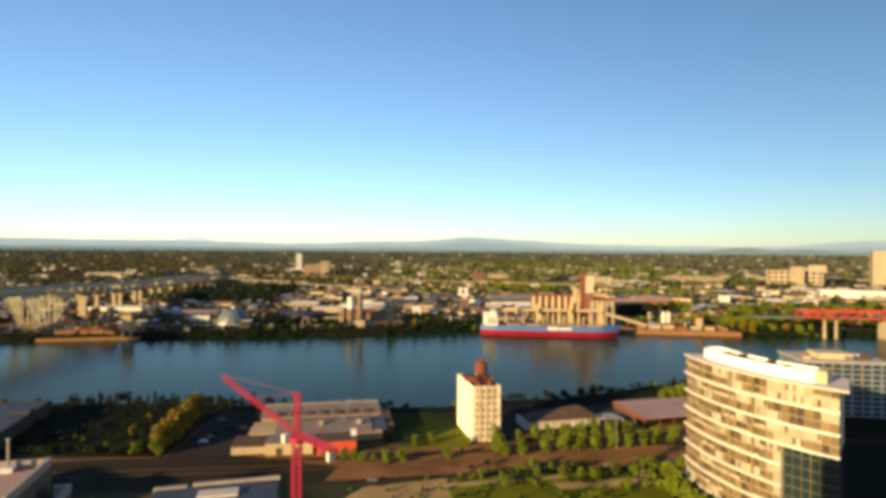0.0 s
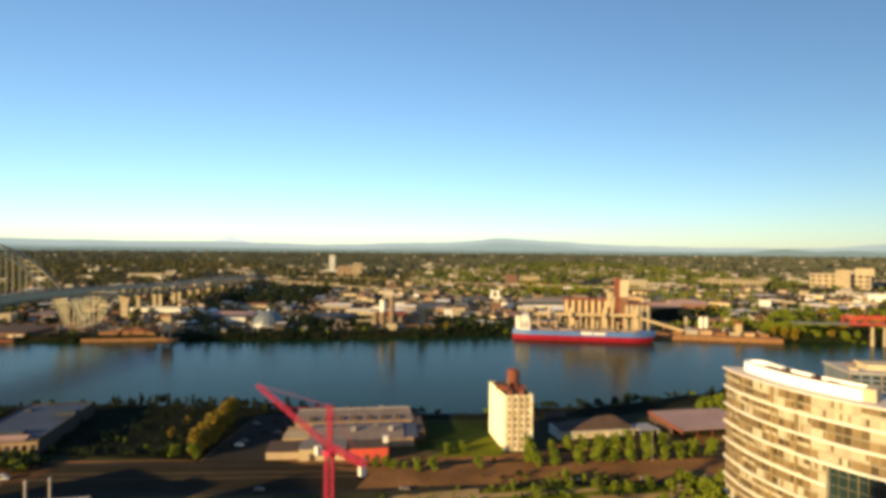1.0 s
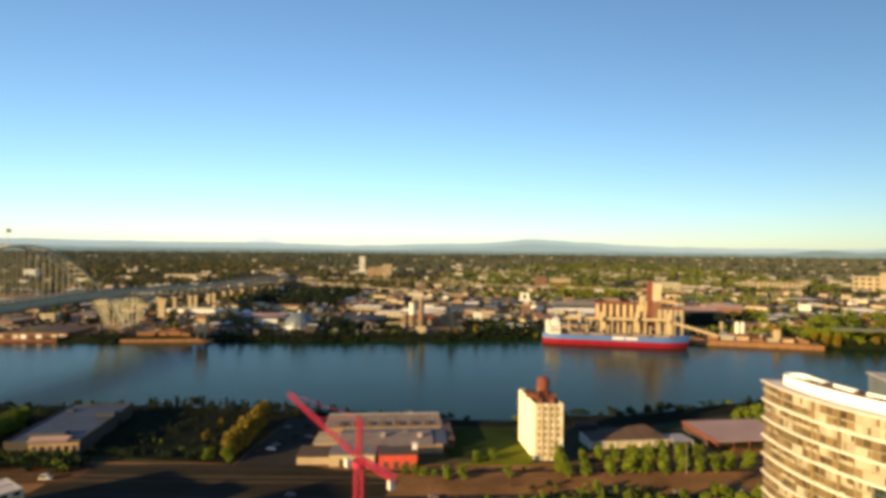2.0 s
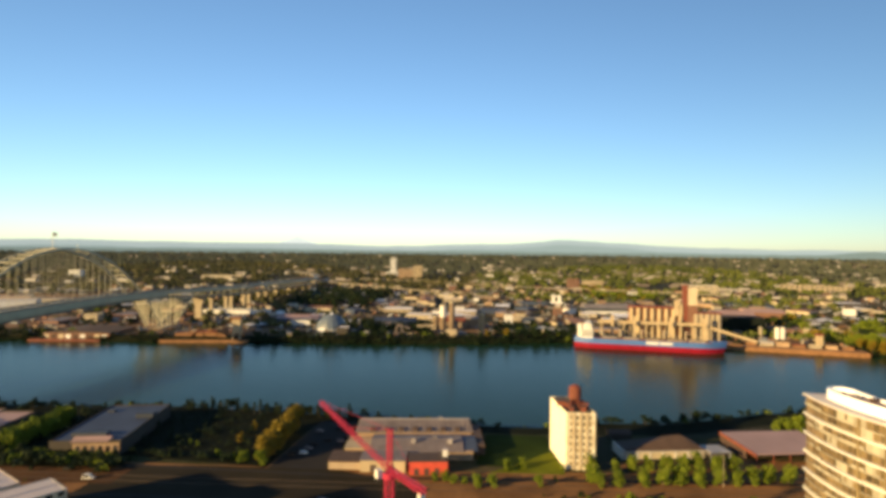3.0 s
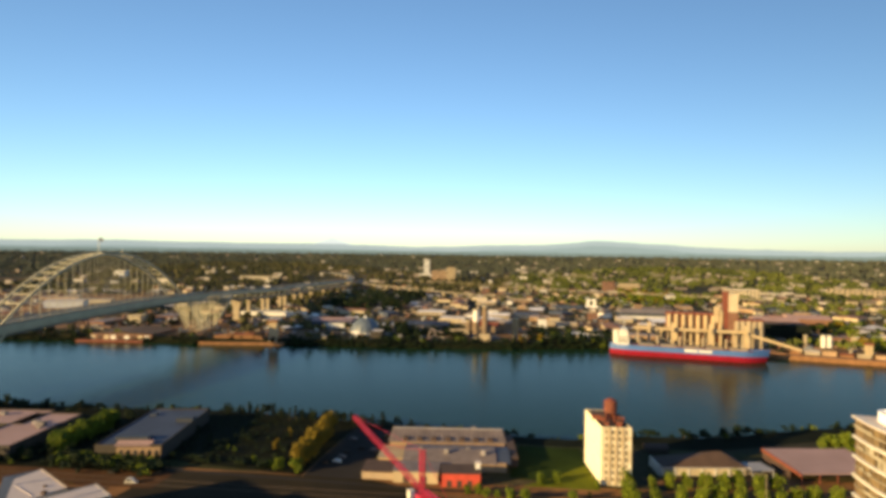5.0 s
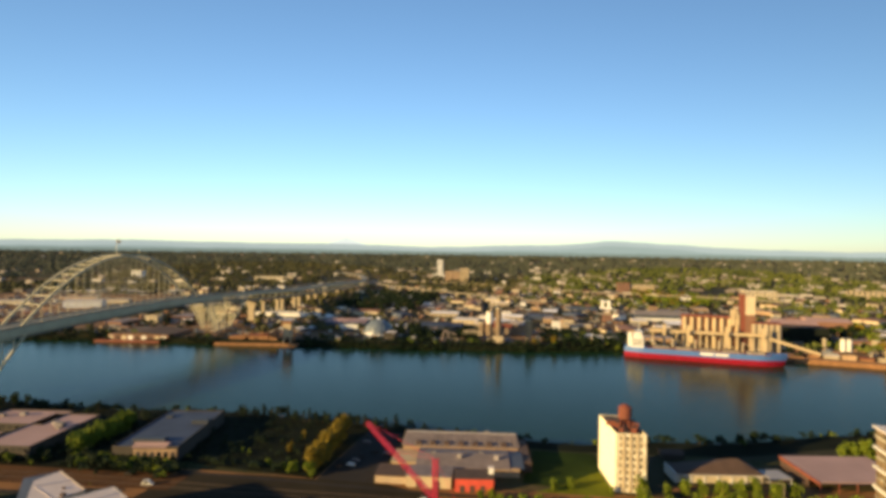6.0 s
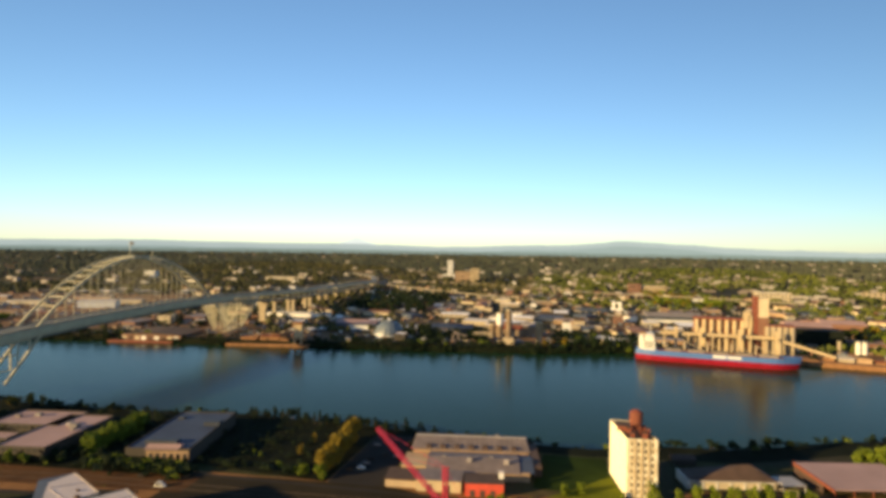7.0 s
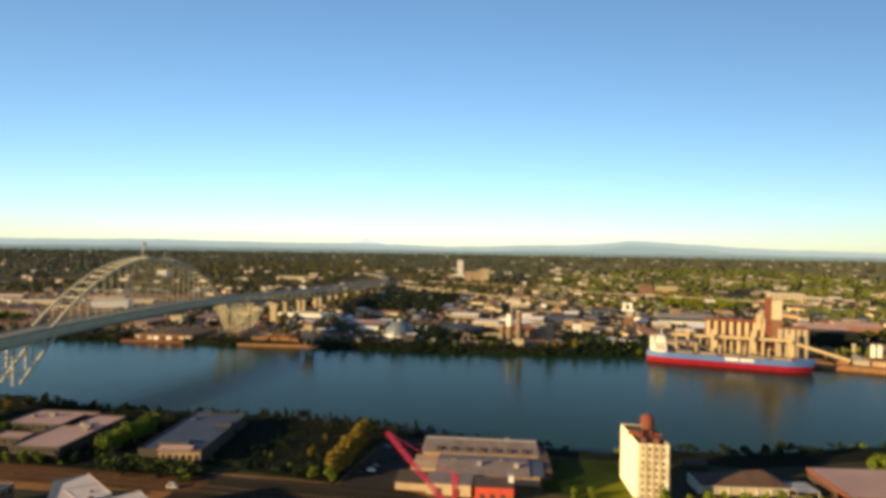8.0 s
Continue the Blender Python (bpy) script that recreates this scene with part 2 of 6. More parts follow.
    def dome(self, x, y, z, r, n=16, rings=5, squash=1.0):
        pts = [(x + r * math.cos(a) * math.cos(b), y + r * math.sin(a) * math.cos(b), z + squash * r * math.sin(b))
               for b in [math.pi / 2 * j / rings for j in range(rings)] for a in [2 * math.pi * i / n for i in range(n)]]
        pts.append((x, y, z + squash * r))
        faces = [(j * n + i, j * n + (i + 1) % n, (j + 1) * n + (i + 1) % n, (j + 1) * n + i) for j in range(rings - 1) for i in range(n)]
        faces += [((rings - 1) * n + i, (rings - 1) * n + (i + 1) % n, rings * n) for i in range(n)]
        return self.add(pts, faces + [tuple(range(n - 1, -1, -1))])

    def mesh(self, name, smooth=False):
        me = bpy.data.meshes.new(name)
        me.from_pydata(self.v, [], self.f)
        me.validate()
        if smooth:
            me.polygons.foreach_set("use_smooth", [True] * len(me.polygons))
        return me


def part(name, shape, material, parent=None, label="", smooth=False, m=None):
    me = shape if isinstance(shape, bpy.types.Mesh) else shape.mesh(name, smooth)
    if material and not me.materials:
        me.materials.append(material)
    ob = new(name, me)
    if parent:
        ob.parent = parent
    if m is not None:
        ob.matrix_basis = m
    if label:
        ob["label"] = label
    return ob


def thing(name, m, label, category, group="", kind=""):
    ob = new(name)
    ob.matrix_basis = m
    return tagged(ob, label, category, group, kind)


# ---- ground: one sheet with the river bed cut into it ----
NEAR_X = [-1500, -800, -456, -340, -240, -150, -34, 5, 46, 84, 150, 260, 600, 1500]
NEAR_Y = [200, 330, 372, 378, 398, 398, 394, 396, 416, 420, 456, 500, 520, 540]
FAR_X = [-1500, -1000, -690, -600, -450, -354, -190, -67, 44, 240, 360, 460, 545, 800, 1500]
FAR_Y = [330, 520, 634, 652, 668, 692, 716, 746, 786, 782, 770, 762, 758, 740, 700]
EYE_Y = 20.0


def near_shore(x):
    return np.interp(x, NEAR_X, NEAR_Y)


def far_shore(x):
    return np.interp(x, FAR_X, FAR_Y)


def ground_z(x, y):
    x, y = np.asarray(x, float), np.asarray(y, float)
    r = np.hypot(x, y - EYE_Y)
    near, far = near_shore(x), far_shore(x)
    zn = 7 - 12 * np.clip((y - near + 8) / 14, 0, 1)
    rise = np.clip((r - 1000) / 3700, 0, 1)
    zf = -5 + 11 * np.clip((y - far + 4) / 12, 0, 1) + 74 * rise ** 0.9
    return np.where(y < (near + far) / 2, zn, zf)


# the rail yard left of the arch bridge: a band along YARD_WAY round YARD_MID
YARD_MID, YARD_WAY = (-900.0, 820.0), (0.915, 0.403)


def yard_at(s, v):
    return YARD_MID[0] + s * YARD_WAY[0] - v * YARD_WAY[1], YARD_MID[1] + s * YARD_WAY[1] + v * YARD_WAY[0]


def in_yard(x, y):
    dx, dy = np.asarray(x) - YARD_MID[0], np.asarray(y) - YARD_MID[1]
    s, v = dx * YARD_WAY[0] + dy * YARD_WAY[1], dy * YARD_WAY[0] - dx * YARD_WAY[1]
    return (s > -345) & (s < 150) & (v > -190) & (v < 285) & (y > far_shore(x) + 24)


def build_ground():
    radii = np.concatenate([np.arange(0, 300, 30), np.arange(300, 1050, 5), np.arange(1050, 2000, 40), np.arange(2000, 4851, 150)])
    turns = np.radians(np.concatenate([np.arange(-180, -70, 5), np.arange(-70, 60, 0.6), np.arange(60, 180, 5)]))
    rr, aa = np.meshgrid(radii, turns, indexing="ij")
    x, y = rr * np.sin(aa), EYE_Y + rr * np.cos(aa)
    z = ground_z(x, y)
    nr, na = x.shape
    pts = np.stack([x, y, z], -1).reshape(-1, 3)
    i, j = np.meshgrid(np.arange(nr - 1), np.arange(na), indexing="ij")
    jn = (j + 1) % na
    faces = np.stack([i * na + j, i * na + jn, (i + 1) * na + jn, (i + 1) * na + j], -1).reshape(-1, 4)
    me = bpy.data.meshes.new("ground")
    me.from_pydata(pts.tolist(), [], faces[:, ::-1].tolist())
    me.polygons.foreach_set("use_smooth", [True] * len(me.polygons))
    me.materials.append(GROUND)
    return tagged(new("ground", me), "town ground of dirt, asphalt and rough grass", "ground", kind="structure")


def ground_mat():
    m = bpy.data.materials.new("town_ground")
    m.use_nodes = True
    n, l = m.node_tree.nodes, m.node_tree.links
    b = n["Principled BSDF"]
    b.inputs["Roughness"].default_value, b.inputs["Specular IOR Level"].default_value = 0.95, 0.1
    geo = n.new("ShaderNodeNewGeometry")
    a, c = n.new("ShaderNodeTexNoise"), n.new("ShaderNodeTexNoise")
    a.inputs["Scale"].default_value, a.inputs["Detail"].default_value = 0.012, 8
    c.inputs["Scale"].default_value, c.inputs["Detail"].default_value = 0.3, 4
    for t in (a, c):
        l.new(geo.outputs["Position"], t.inputs["Vector"])
    ramp = n.new("ShaderNodeValToRGB")
    ramp.color_ramp.elements[0].position, ramp.color_ramp.elements[0].color = 0.36, (0.032, 0.027, 0.022, 1)
    ramp.color_ramp.elements[1].position, ramp.color_ramp.elements[1].color = 0.66, (0.12, 0.075, 0.042, 1)
    e = ramp.color_ramp.elements.new(0.5)
    e.color = (0.034, 0.036, 0.012, 1)
    l.new(a.outputs[0], ramp.inputs[0])
    hsv, mr = n.new("ShaderNodeHueSaturation"), n.new("ShaderNodeMapRange")
    mr.inputs["To Min"].default_value, mr.inputs["To Max"].default_value = 0.6, 1.4
    l.new(c.outputs[0], mr.inputs["Value"])
    l.new(mr.outputs[0], hsv.inputs["Value"])
    l.new(ramp.outputs[0], hsv.inputs["Color"])
    l.new(hsv.outputs[0], b.inputs["Base Color"])
    return m


GROUND = ground_mat()
build_ground()

river = Shape()
river.prism([(-2200, 60), (-500, 330), (200, 385), (1600, 450), (2200, 900), (0, 850), (-600, 750), (-2200, 420)], -0.3, 0.0)
tagged(part("water", river, WATER), "dark blue-green rippled river water", "river", kind="structure")


RIDGE_AZ = [-70, -53.5, -43.6, -37.7, -32, -23.6, -17.3, -12.6, -8.2, -4.9, -1, 2.4, 6.3, 11.9, 17, 21.9, 30.5, 33, 36.4, 45, 60]
RIDGE_Z = [150, 152, 167, 167, 160, 164, 150, 149, 170, 172, 182, 217, 195, 166, 152, 145, 143, 168, 188, 172, 160]


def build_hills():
    """Distant blue ridges, beyond everything else; haze is painted into their tints."""
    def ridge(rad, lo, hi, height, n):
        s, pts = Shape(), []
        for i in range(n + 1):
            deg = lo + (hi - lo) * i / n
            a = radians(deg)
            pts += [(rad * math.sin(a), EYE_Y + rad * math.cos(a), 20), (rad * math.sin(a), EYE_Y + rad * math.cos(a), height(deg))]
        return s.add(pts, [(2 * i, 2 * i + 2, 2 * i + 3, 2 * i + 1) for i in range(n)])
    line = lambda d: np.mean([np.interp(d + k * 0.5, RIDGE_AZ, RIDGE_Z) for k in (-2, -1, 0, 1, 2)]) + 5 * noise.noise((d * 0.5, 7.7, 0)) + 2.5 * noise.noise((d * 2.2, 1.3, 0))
    tagged(part("backdrop", ridge(4900, -68, 58, line, 420), HILL), "mountain ridges on the horizon, haze painted into their blue glow", "hills", kind="structure")
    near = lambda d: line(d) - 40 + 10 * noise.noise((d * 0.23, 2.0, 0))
    tagged(part("backdrop", ridge(4880, -68, 58, near, 420), HILL_NEAR), "foothills before the ridges, painted in a darker haze blue", "hills", kind="structure")
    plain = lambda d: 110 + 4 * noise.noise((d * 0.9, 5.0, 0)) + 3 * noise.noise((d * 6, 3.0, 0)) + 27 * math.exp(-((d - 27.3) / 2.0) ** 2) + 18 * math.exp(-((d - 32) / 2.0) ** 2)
    tagged(part("backdrop", ridge(4800, -68, 58, plain, 620), WOODED_PLAIN), "wooded plain below the hills, haze painted into its glow", "woods", kind="structure")
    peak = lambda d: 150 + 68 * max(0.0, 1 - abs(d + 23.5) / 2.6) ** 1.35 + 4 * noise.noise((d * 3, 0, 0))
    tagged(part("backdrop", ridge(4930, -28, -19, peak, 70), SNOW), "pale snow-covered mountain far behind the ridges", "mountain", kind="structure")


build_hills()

# ---- the old mill ----
def build_mill():
    t = thing("mill_building", pose(0, 0, 0), "tall cream concrete mill building with flat brown roof", "building")
    A, B, C = Vector((15.7, 320.3)), Vector((30.3, 321.6)), Vector((8.5, 351.2))
    D = B + C - A
    z0, z1 = 7.0, 36.0
    part("wall", Shape().prism([A, B, D, C], z0, z1 - 0.8), MILL_WALL, t)
    def ring(w, za, zb):
        s = Shape()
        c = (A + B + C + D) / 4
        o = [A, B, D, C]
        i = [p + (c - p).normalized() * w for p in o]
        for k in range(4):
            s.prism([o[k], o[(k + 1) % 4], i[(k + 1) % 4], i[k]], za, zb)
        return s
    part("parapet", ring(0.35, z1 - 0.8, z1 + 0.15), MILL_WALL, t)
    o = (C - A).normalized().orthogonal() * 0.06
    o = o if o.x < 0 else -o
    # Paler skin on the sunward side; the sun's brightness is put into its colour.
    part("painted_side", Shape().prism([A + o, A, C, C + o], z0, z1 + 0.1), mat("sunlit_cream_tone", (0.80, 0.74, 0.57), 0.8, vary=0.12, scale=0.2, fine=1.0), t, "side wall coloured paler for the sun on it")
    for k in range(8):
        part("floor_line", Shape().prism([A + o * 2.2, A + o, C + o, C + o * 2.2], z0 + 3.4 + 3.35 * k, z0 + 3.65 + 3.35 * k), MILL_WALL, t)
    c = (A + B + C + D) / 4
    part("roof", Shape().prism([p + (c - p) * 0.05 for p in (A, B, D, C)], z1 - 0.8, z1 - 0.55), DARK_ROOF, t)
    # windows: columns of small dark openings on the two near faces
    for p, q, cols, rows, w in ((A, B, 4, 8, 1.15),):
        d = (q - p)
        L = d.length
        d = d.normalized()
        nrm = Vector((d.y, -d.x))
        if nrm.dot(c - p) > 0:
            nrm = -nrm
        win = Shape().box(-w / 2, w / 2, -0.06, 0.12, 0, 1.9 if cols == 4 else 1.2).mesh("window")
        win.materials.append(GOLD_TINT)
        sill = Shape().box(-w / 2 - 0.15, w / 2 + 0.15, -0.25, 0.1, -0.2, 0).mesh("sill")
        sill.materials.append(MILL_WALL)
        ang = math.degrees(math.atan2(d.y, d.x)) + (180 if Vector((0, -1)).dot(nrm) < -2 else 0)
        if Matrix.Rotation(radians(ang), 2) @ Vector((0, -1)) @ nrm < 0:
            ang += 180
        for i in range(cols):
            for j in range(rows):
                e = p + d * L * (i + 0.75) / (cols + 0.5)
                o = part("window", win, None, t, m=pose(e.x + nrm.x * 0.02, e.y + nrm.y * 0.02, z0 + 2.2 + j * 3.35, 0, 0, ang))
                part("sill", sill, None, o)
        # shallow stained pilasters
        if cols == 4:
            for i in range(3):
                e = p + d * L * (i + 1.25) / (cols + 0.5)
                part("pilaster", Shape().obox((e.x + nrm.x * .1, e.y + nrm.y * .1, (z0 + z1) / 2), (0.9, 0.5, z1 - z0), radians(ang)), SILO, t)
    # water tank on legs on the roof
    k = thing("water_tank", pose(20.6, 331, z1 - 0.55), "rusty red steel water tank on legs on the mill roof", "water tank")
    part("tank", Shape().cyl(0, 0, 5.6, 11.2, 3.3, 3.3, 20), RUST, k)
    for z in (6.2, 8.3, 10.4):
        part("hoop", Shape().cyl(0, 0, z, z + 0.25, 3.38, 3.38, 20), DARK_ROOF, k)
    part("roof", Shape().cyl(0, 0, 11.2, 12.3, 3.4, 1.6, 20).cyl(0, 0, 12.3, 12.8, 1.6, 0.3, 20), RUST, k)
    part("bowl", Shape().cyl(0, 0, 4.4, 5.6, 1.2, 3.3, 20), RUST, k)
    for a in range(4):
        x, y = 2.6 * math.cos(a * math.pi / 2 + .6), 2.6 * math.sin(a * math.pi / 2 + .6)
        part("leg", Shape().beam((x * 1.25, y * 1.25, 0), (x, y, 5.6), 0.45), RUST, k)
        x2, y2 = 2.6 * math.cos((a + 1) * math.pi / 2 + .6), 2.6 * math.sin((a + 1) * math.pi / 2 + .6)
        part("brace", Shape().beam((x * 1.2, y * 1.2, 0.5), (x2 * 1.02, y2 * 1.02, 4.8), 0.2), RUST, k)
    for x, y, w, hh in ((24.5, 326, 1.3, 2.6), (18.5, 326.5, 1.1, 1.8), (24, 335, 1.6, 3.2), (17, 333, 1.0, 2.2), (22, 343, 1.8, 2.4), (26.5, 330, 0.8, 3.6)):
        u = thing("roof_unit", pose(x, y, z1 - 0.55), "rusty ventilator box on the mill roof", "roof unit", "mill roof units")
        part("box", Shape().box(-w, w, -w, w, 0, hh), RUST, u)
        part("lid", Shape().box(-w - .15, w + .15, -w - .15, w + .15, hh, hh + .2), DARK_ROOF, u)
    # low plant room on the roof
    h = thing("roof_shed", pose(14.6, 338, z1 - 0.55), "low brown plant room on the mill roof", "shed")
    part("wall", Shape().box(-3, 3, -4, 4, 0, 2.6), RUST, h)
    part("roof", Shape().box(-3.3, 3.3, -4.3, 4.3, 2.6, 2.9), DARK_ROOF, h)


build_mill()


# ---- curved apartment tower ----
def build_tower():
    z0, z1 = 7.0, 64.0
    cx, cy, R = 186.0, 258.0, 83.0
    a0, a1, a2 = radians(177), radians(211.5), radians(223.4)     # far end, where the dark end starts, near end
    t = thing("apartment_tower", pose(0, 0, 0), "curved cream apartment tower with window bands and a white roof screen", "building")
    floors, depth = 16, 21.0
    fh = (z1 - z0) / floors
    def on(a, r):       # the near end is cut askew, not along a radius
        a -= max(0.0, (a - a1) / (a2 - a1)) * (R - r) / depth * radians(3.0)
        return Vector((cx + r * math.cos(a), cy + r * math.sin(a)))
    def band(r0, r1, za, zb, b0, b1, n=40):
        s = Shape()
        p = [on(b0 + (b1 - b0) * i / n, r0) for i in range(n + 1)]
        q = [on(b0 + (b1 - b0) * i / n, r1) for i in range(n + 1)]
        return s.prism(p + q[::-1], za, zb)
    low = z0 + 10 * fh
    part("core", band(R - 1.0, R - depth, z0, low, a0, a1), FACADE, t)
    part("core", band(R - 1.0, R - depth, low, z1 - 0.6, a0, a2), CREAM, t)
    for k in range(floors + 1):
        z = z0 + k * fh
        end = a2 if z >= low - 0.1 else a1
        wide = 0.8 if k % 2 == 0 else 0.05
        part("floor_slab", band(R + wide, R - 1.2, z - 0.3, z + (0.42 if k % 2 == 0 else 0.0), a0 - 0.004, end + 0.002), WHITE if k % 2 == 0 else FACADE, t)
    rng = random.Random(5)
    # window panes, cream panels and columns in bays between the slabs
    bays = 27
    da = (a2 - a0) / bays
    w = R * da
    def cut(name, mtl, x0, x1, y0, y1, za, zb):
        me = Shape().box(x0 * w, x1 * w, y0, y1, za, zb).mesh(name)
        me.materials.append(mtl)
        return me
    pane = cut("pane", GOLD_TINT, -0.49, 0.49, -0.12, 0.1, 0.1, fh - 0.25)
    slit = cut("pane", GOLD_TINT, 0.05, 0.42, -0.34, 0.1, 0.7, fh - 0.5)
    panel = cut("panel", FACADE, -0.5, 0.5, -0.3, 0.3, 0.05, fh - 0.3)
    rail = cut("balcony_rail", FACADE, -0.5, 0.5, -0.06, 0.06, 0.1, 1.15)
    mullion = cut("mullion", TAN_WALL, -0.08 / w, 0.08 / w, -0.15, 0.15, 0.15, fh - 0.15)
    low_panes, low_bars = Shape(), Shape()
    for k in range(floors):
        z = z0 + k * fh
        run, cream, railed = 0, False, False
        for i in range(bays):
            a = a0 + (i + 0.5) * da
            if a + da / 2 > a1 + 0.01 and z < low - 0.1:
                continue
            e = on(a, R - 0.55)
            m = pose(e.x, e.y, z, 0, 0, math.degrees(a) + 90)
            if run == 0:
                cream = rng.random() < (0.12 if i < 9 else 0.27)
                run, railed = rng.choice([2, 2, 3, 4]) if cream else rng.choice([1, 2, 3, 3]), rng.random() < 0.45
            run -= 1
            if cream:
                part("panel", panel, None, t, m=m)
                if rng.random() < 0.35:
                    part("pane", slit, None, t, m=m)
            else:
                if k < 3:
                    low_panes.obox((e.x, e.y, z + fh / 2), (w * 0.98, 0.22, fh - 0.35), a + math.pi / 2)
                else:
                    part("pane", pane, None, t, m=m)
                if railed:
                    e = on(a, R + 0.35)
                    part("balcony_rail", rail, None, t, m=pose(e.x, e.y, z, 0, 0, math.degrees(a) + 90))
                e = on(a - da / 2, R - 0.42)
                if k < 3:
                    low_bars.obox((e.x, e.y, z + fh / 2), (0.16, 0.3, fh - 0.3), a - da / 2 + math.pi / 2)
                else:
                    part("mullion", mullion, None, t, m=pose(e.x, e.y, z, 0, 0, math.degrees(a - da / 2) + 90))
    tagged(part("lower_frames", low_bars, TAN_WALL, t), "tan frames of the lowest floors", kind="stuff")
    tagged(part("lower_glazing", low_panes, GOLD_TINT, t), "glass of the lowest floors, golden reflection put into its brown", kind="stuff")
    for i in (12, 16):      # tall projecting columns
        e = on(a0 + i * da, R - 0.1)
        part("column", Shape().obox((e.x, e.y, (z0 + z1) / 2), (0.9, 1.1, z1 - z0), a0 + i * da + math.pi / 2), GOLD_TINT, t)
    # recessed glass end under the overhanging upper floors, a tower's shadow in its dark colour
    p, q = on(a1, R - 2.0), on(a2, R - 3.0)
    r_, s_ = on(a2, R - depth), on(a1, R - depth)
    part("glass_end", Shape().prism([p, q, r_, s_], z0, low - 0.35), TEAL_GLASS, t, "recessed teal glass end, tower shadow put into its dark colour")
    for k in range(1, 10):
        z = z0 + k * fh
        part("glass_band", Shape().prism([p + (p - s_).normalized() * .15, q + (q - s_).normalized() * .2, r_, s_], z - 0.1, z + 0.1), DECK, t)
    for k in range(1, 6):
        e = p.lerp(q, k / 6) + (p - s_).normalized() * 0.12
        part("glass_bar", Shape().obox((e.x, e.y, (z0 + low) / 2), (0.16, 0.3, low - z0 - 0.6), math.atan2((q - p).y, (q - p).x)), GOLD_TINT, t)
    # end wall windows of the upper floors
    d = (r_ - on(a2, R)).normalized()
    for k in range(10, 16):
        for i in range(4):
            e = on(a2, R - 3 - i * 4.4)
            part("pane", Shape().obox((e.x, e.y, z0 + (k + .5) * fh), (3.4, 0.3, fh - 0.9), math.atan2(d.y, d.x)), GLASS, t)
    # roof: pale deck, thin canopy edge and the white screen round the plant
    part("roof", band(R + 0.9, R - depth - 0.4, z1 - 0.25, z1 + 0.35, a0 - 0.01, a2 + 0.03), PALE_ROOF, t)
    b0, b1 = a0 + 0.09, a2 - 0.10
    part("roof_screen", band(R - 4.6, R - 5.2, z1 + 0.35, z1 + 3.9, b0, b1), SCREEN, t, "white curved roof screen")
    part("roof_screen", band(R - 13.5, R - 14.1, z1 + 0.35, z1 + 3.9, b0, b1), SCREEN, t, "white curved roof screen")
    s = Shape()
    n = 12
    mid = on(b0, R - 9.35)
    fw = (on(b0 - 0.1, R - 9.35) - mid).normalized()
    sd = Vector((-fw.y, fw.x))
    arc = [mid + sd * 4.75 * math.cos(math.pi * i / n) + fw * 4.75 * math.sin(math.pi * i / n) for i in range(n + 1)]
    inn = [mid + sd * 4.15 * math.cos(math.pi * i / n) + fw * 4.15 * math.sin(math.pi * i / n) for i in range(n + 1)]
    s.prism(arc + inn[::-1], z1 + 0.35, z1 + 3.9)
    part("roof_screen", s, SCREEN, t, "white rounded end of the roof screen")
    part("plant_deck", band(R - 5.3, R - 13.4, z1 + 0.35, z1 + 2.9, b0 + 0.08, b1 - 0.01), PINK_ROOF, t)
    for i, (f, rr, hh) in enumerate(((0.03, 8.5, 3.0), (0.20, 8.0, 4.0), (0.30, 11.5, 3.9), (0.45, 7.5, 3.7), (0.6, 11.0, 4.1), (0.75, 8.5, 3.8))):
        e = on(b0 + f * (b1 - b0), R - rr)
        part("roof_unit", Shape().obox((e.x, e.y, z1 + (0.4 + hh) / 2), (2.6, 1.8 + (i % 2), hh), b0 + f * (b1 - b0)), GREY_ROOF if i % 2 else DARK_ROOF, t)
    part("stair_head", band(R - 5.0, R - 14.0, z1 + 0.35, z1 + 4.4, b1, b1 + 0.05), CREAM, t)


build_tower()


# ---- long dockside shed with red annexe ----
def local(x, y, z, rz):
    return pose(x, y, z, 0, 0, rz)


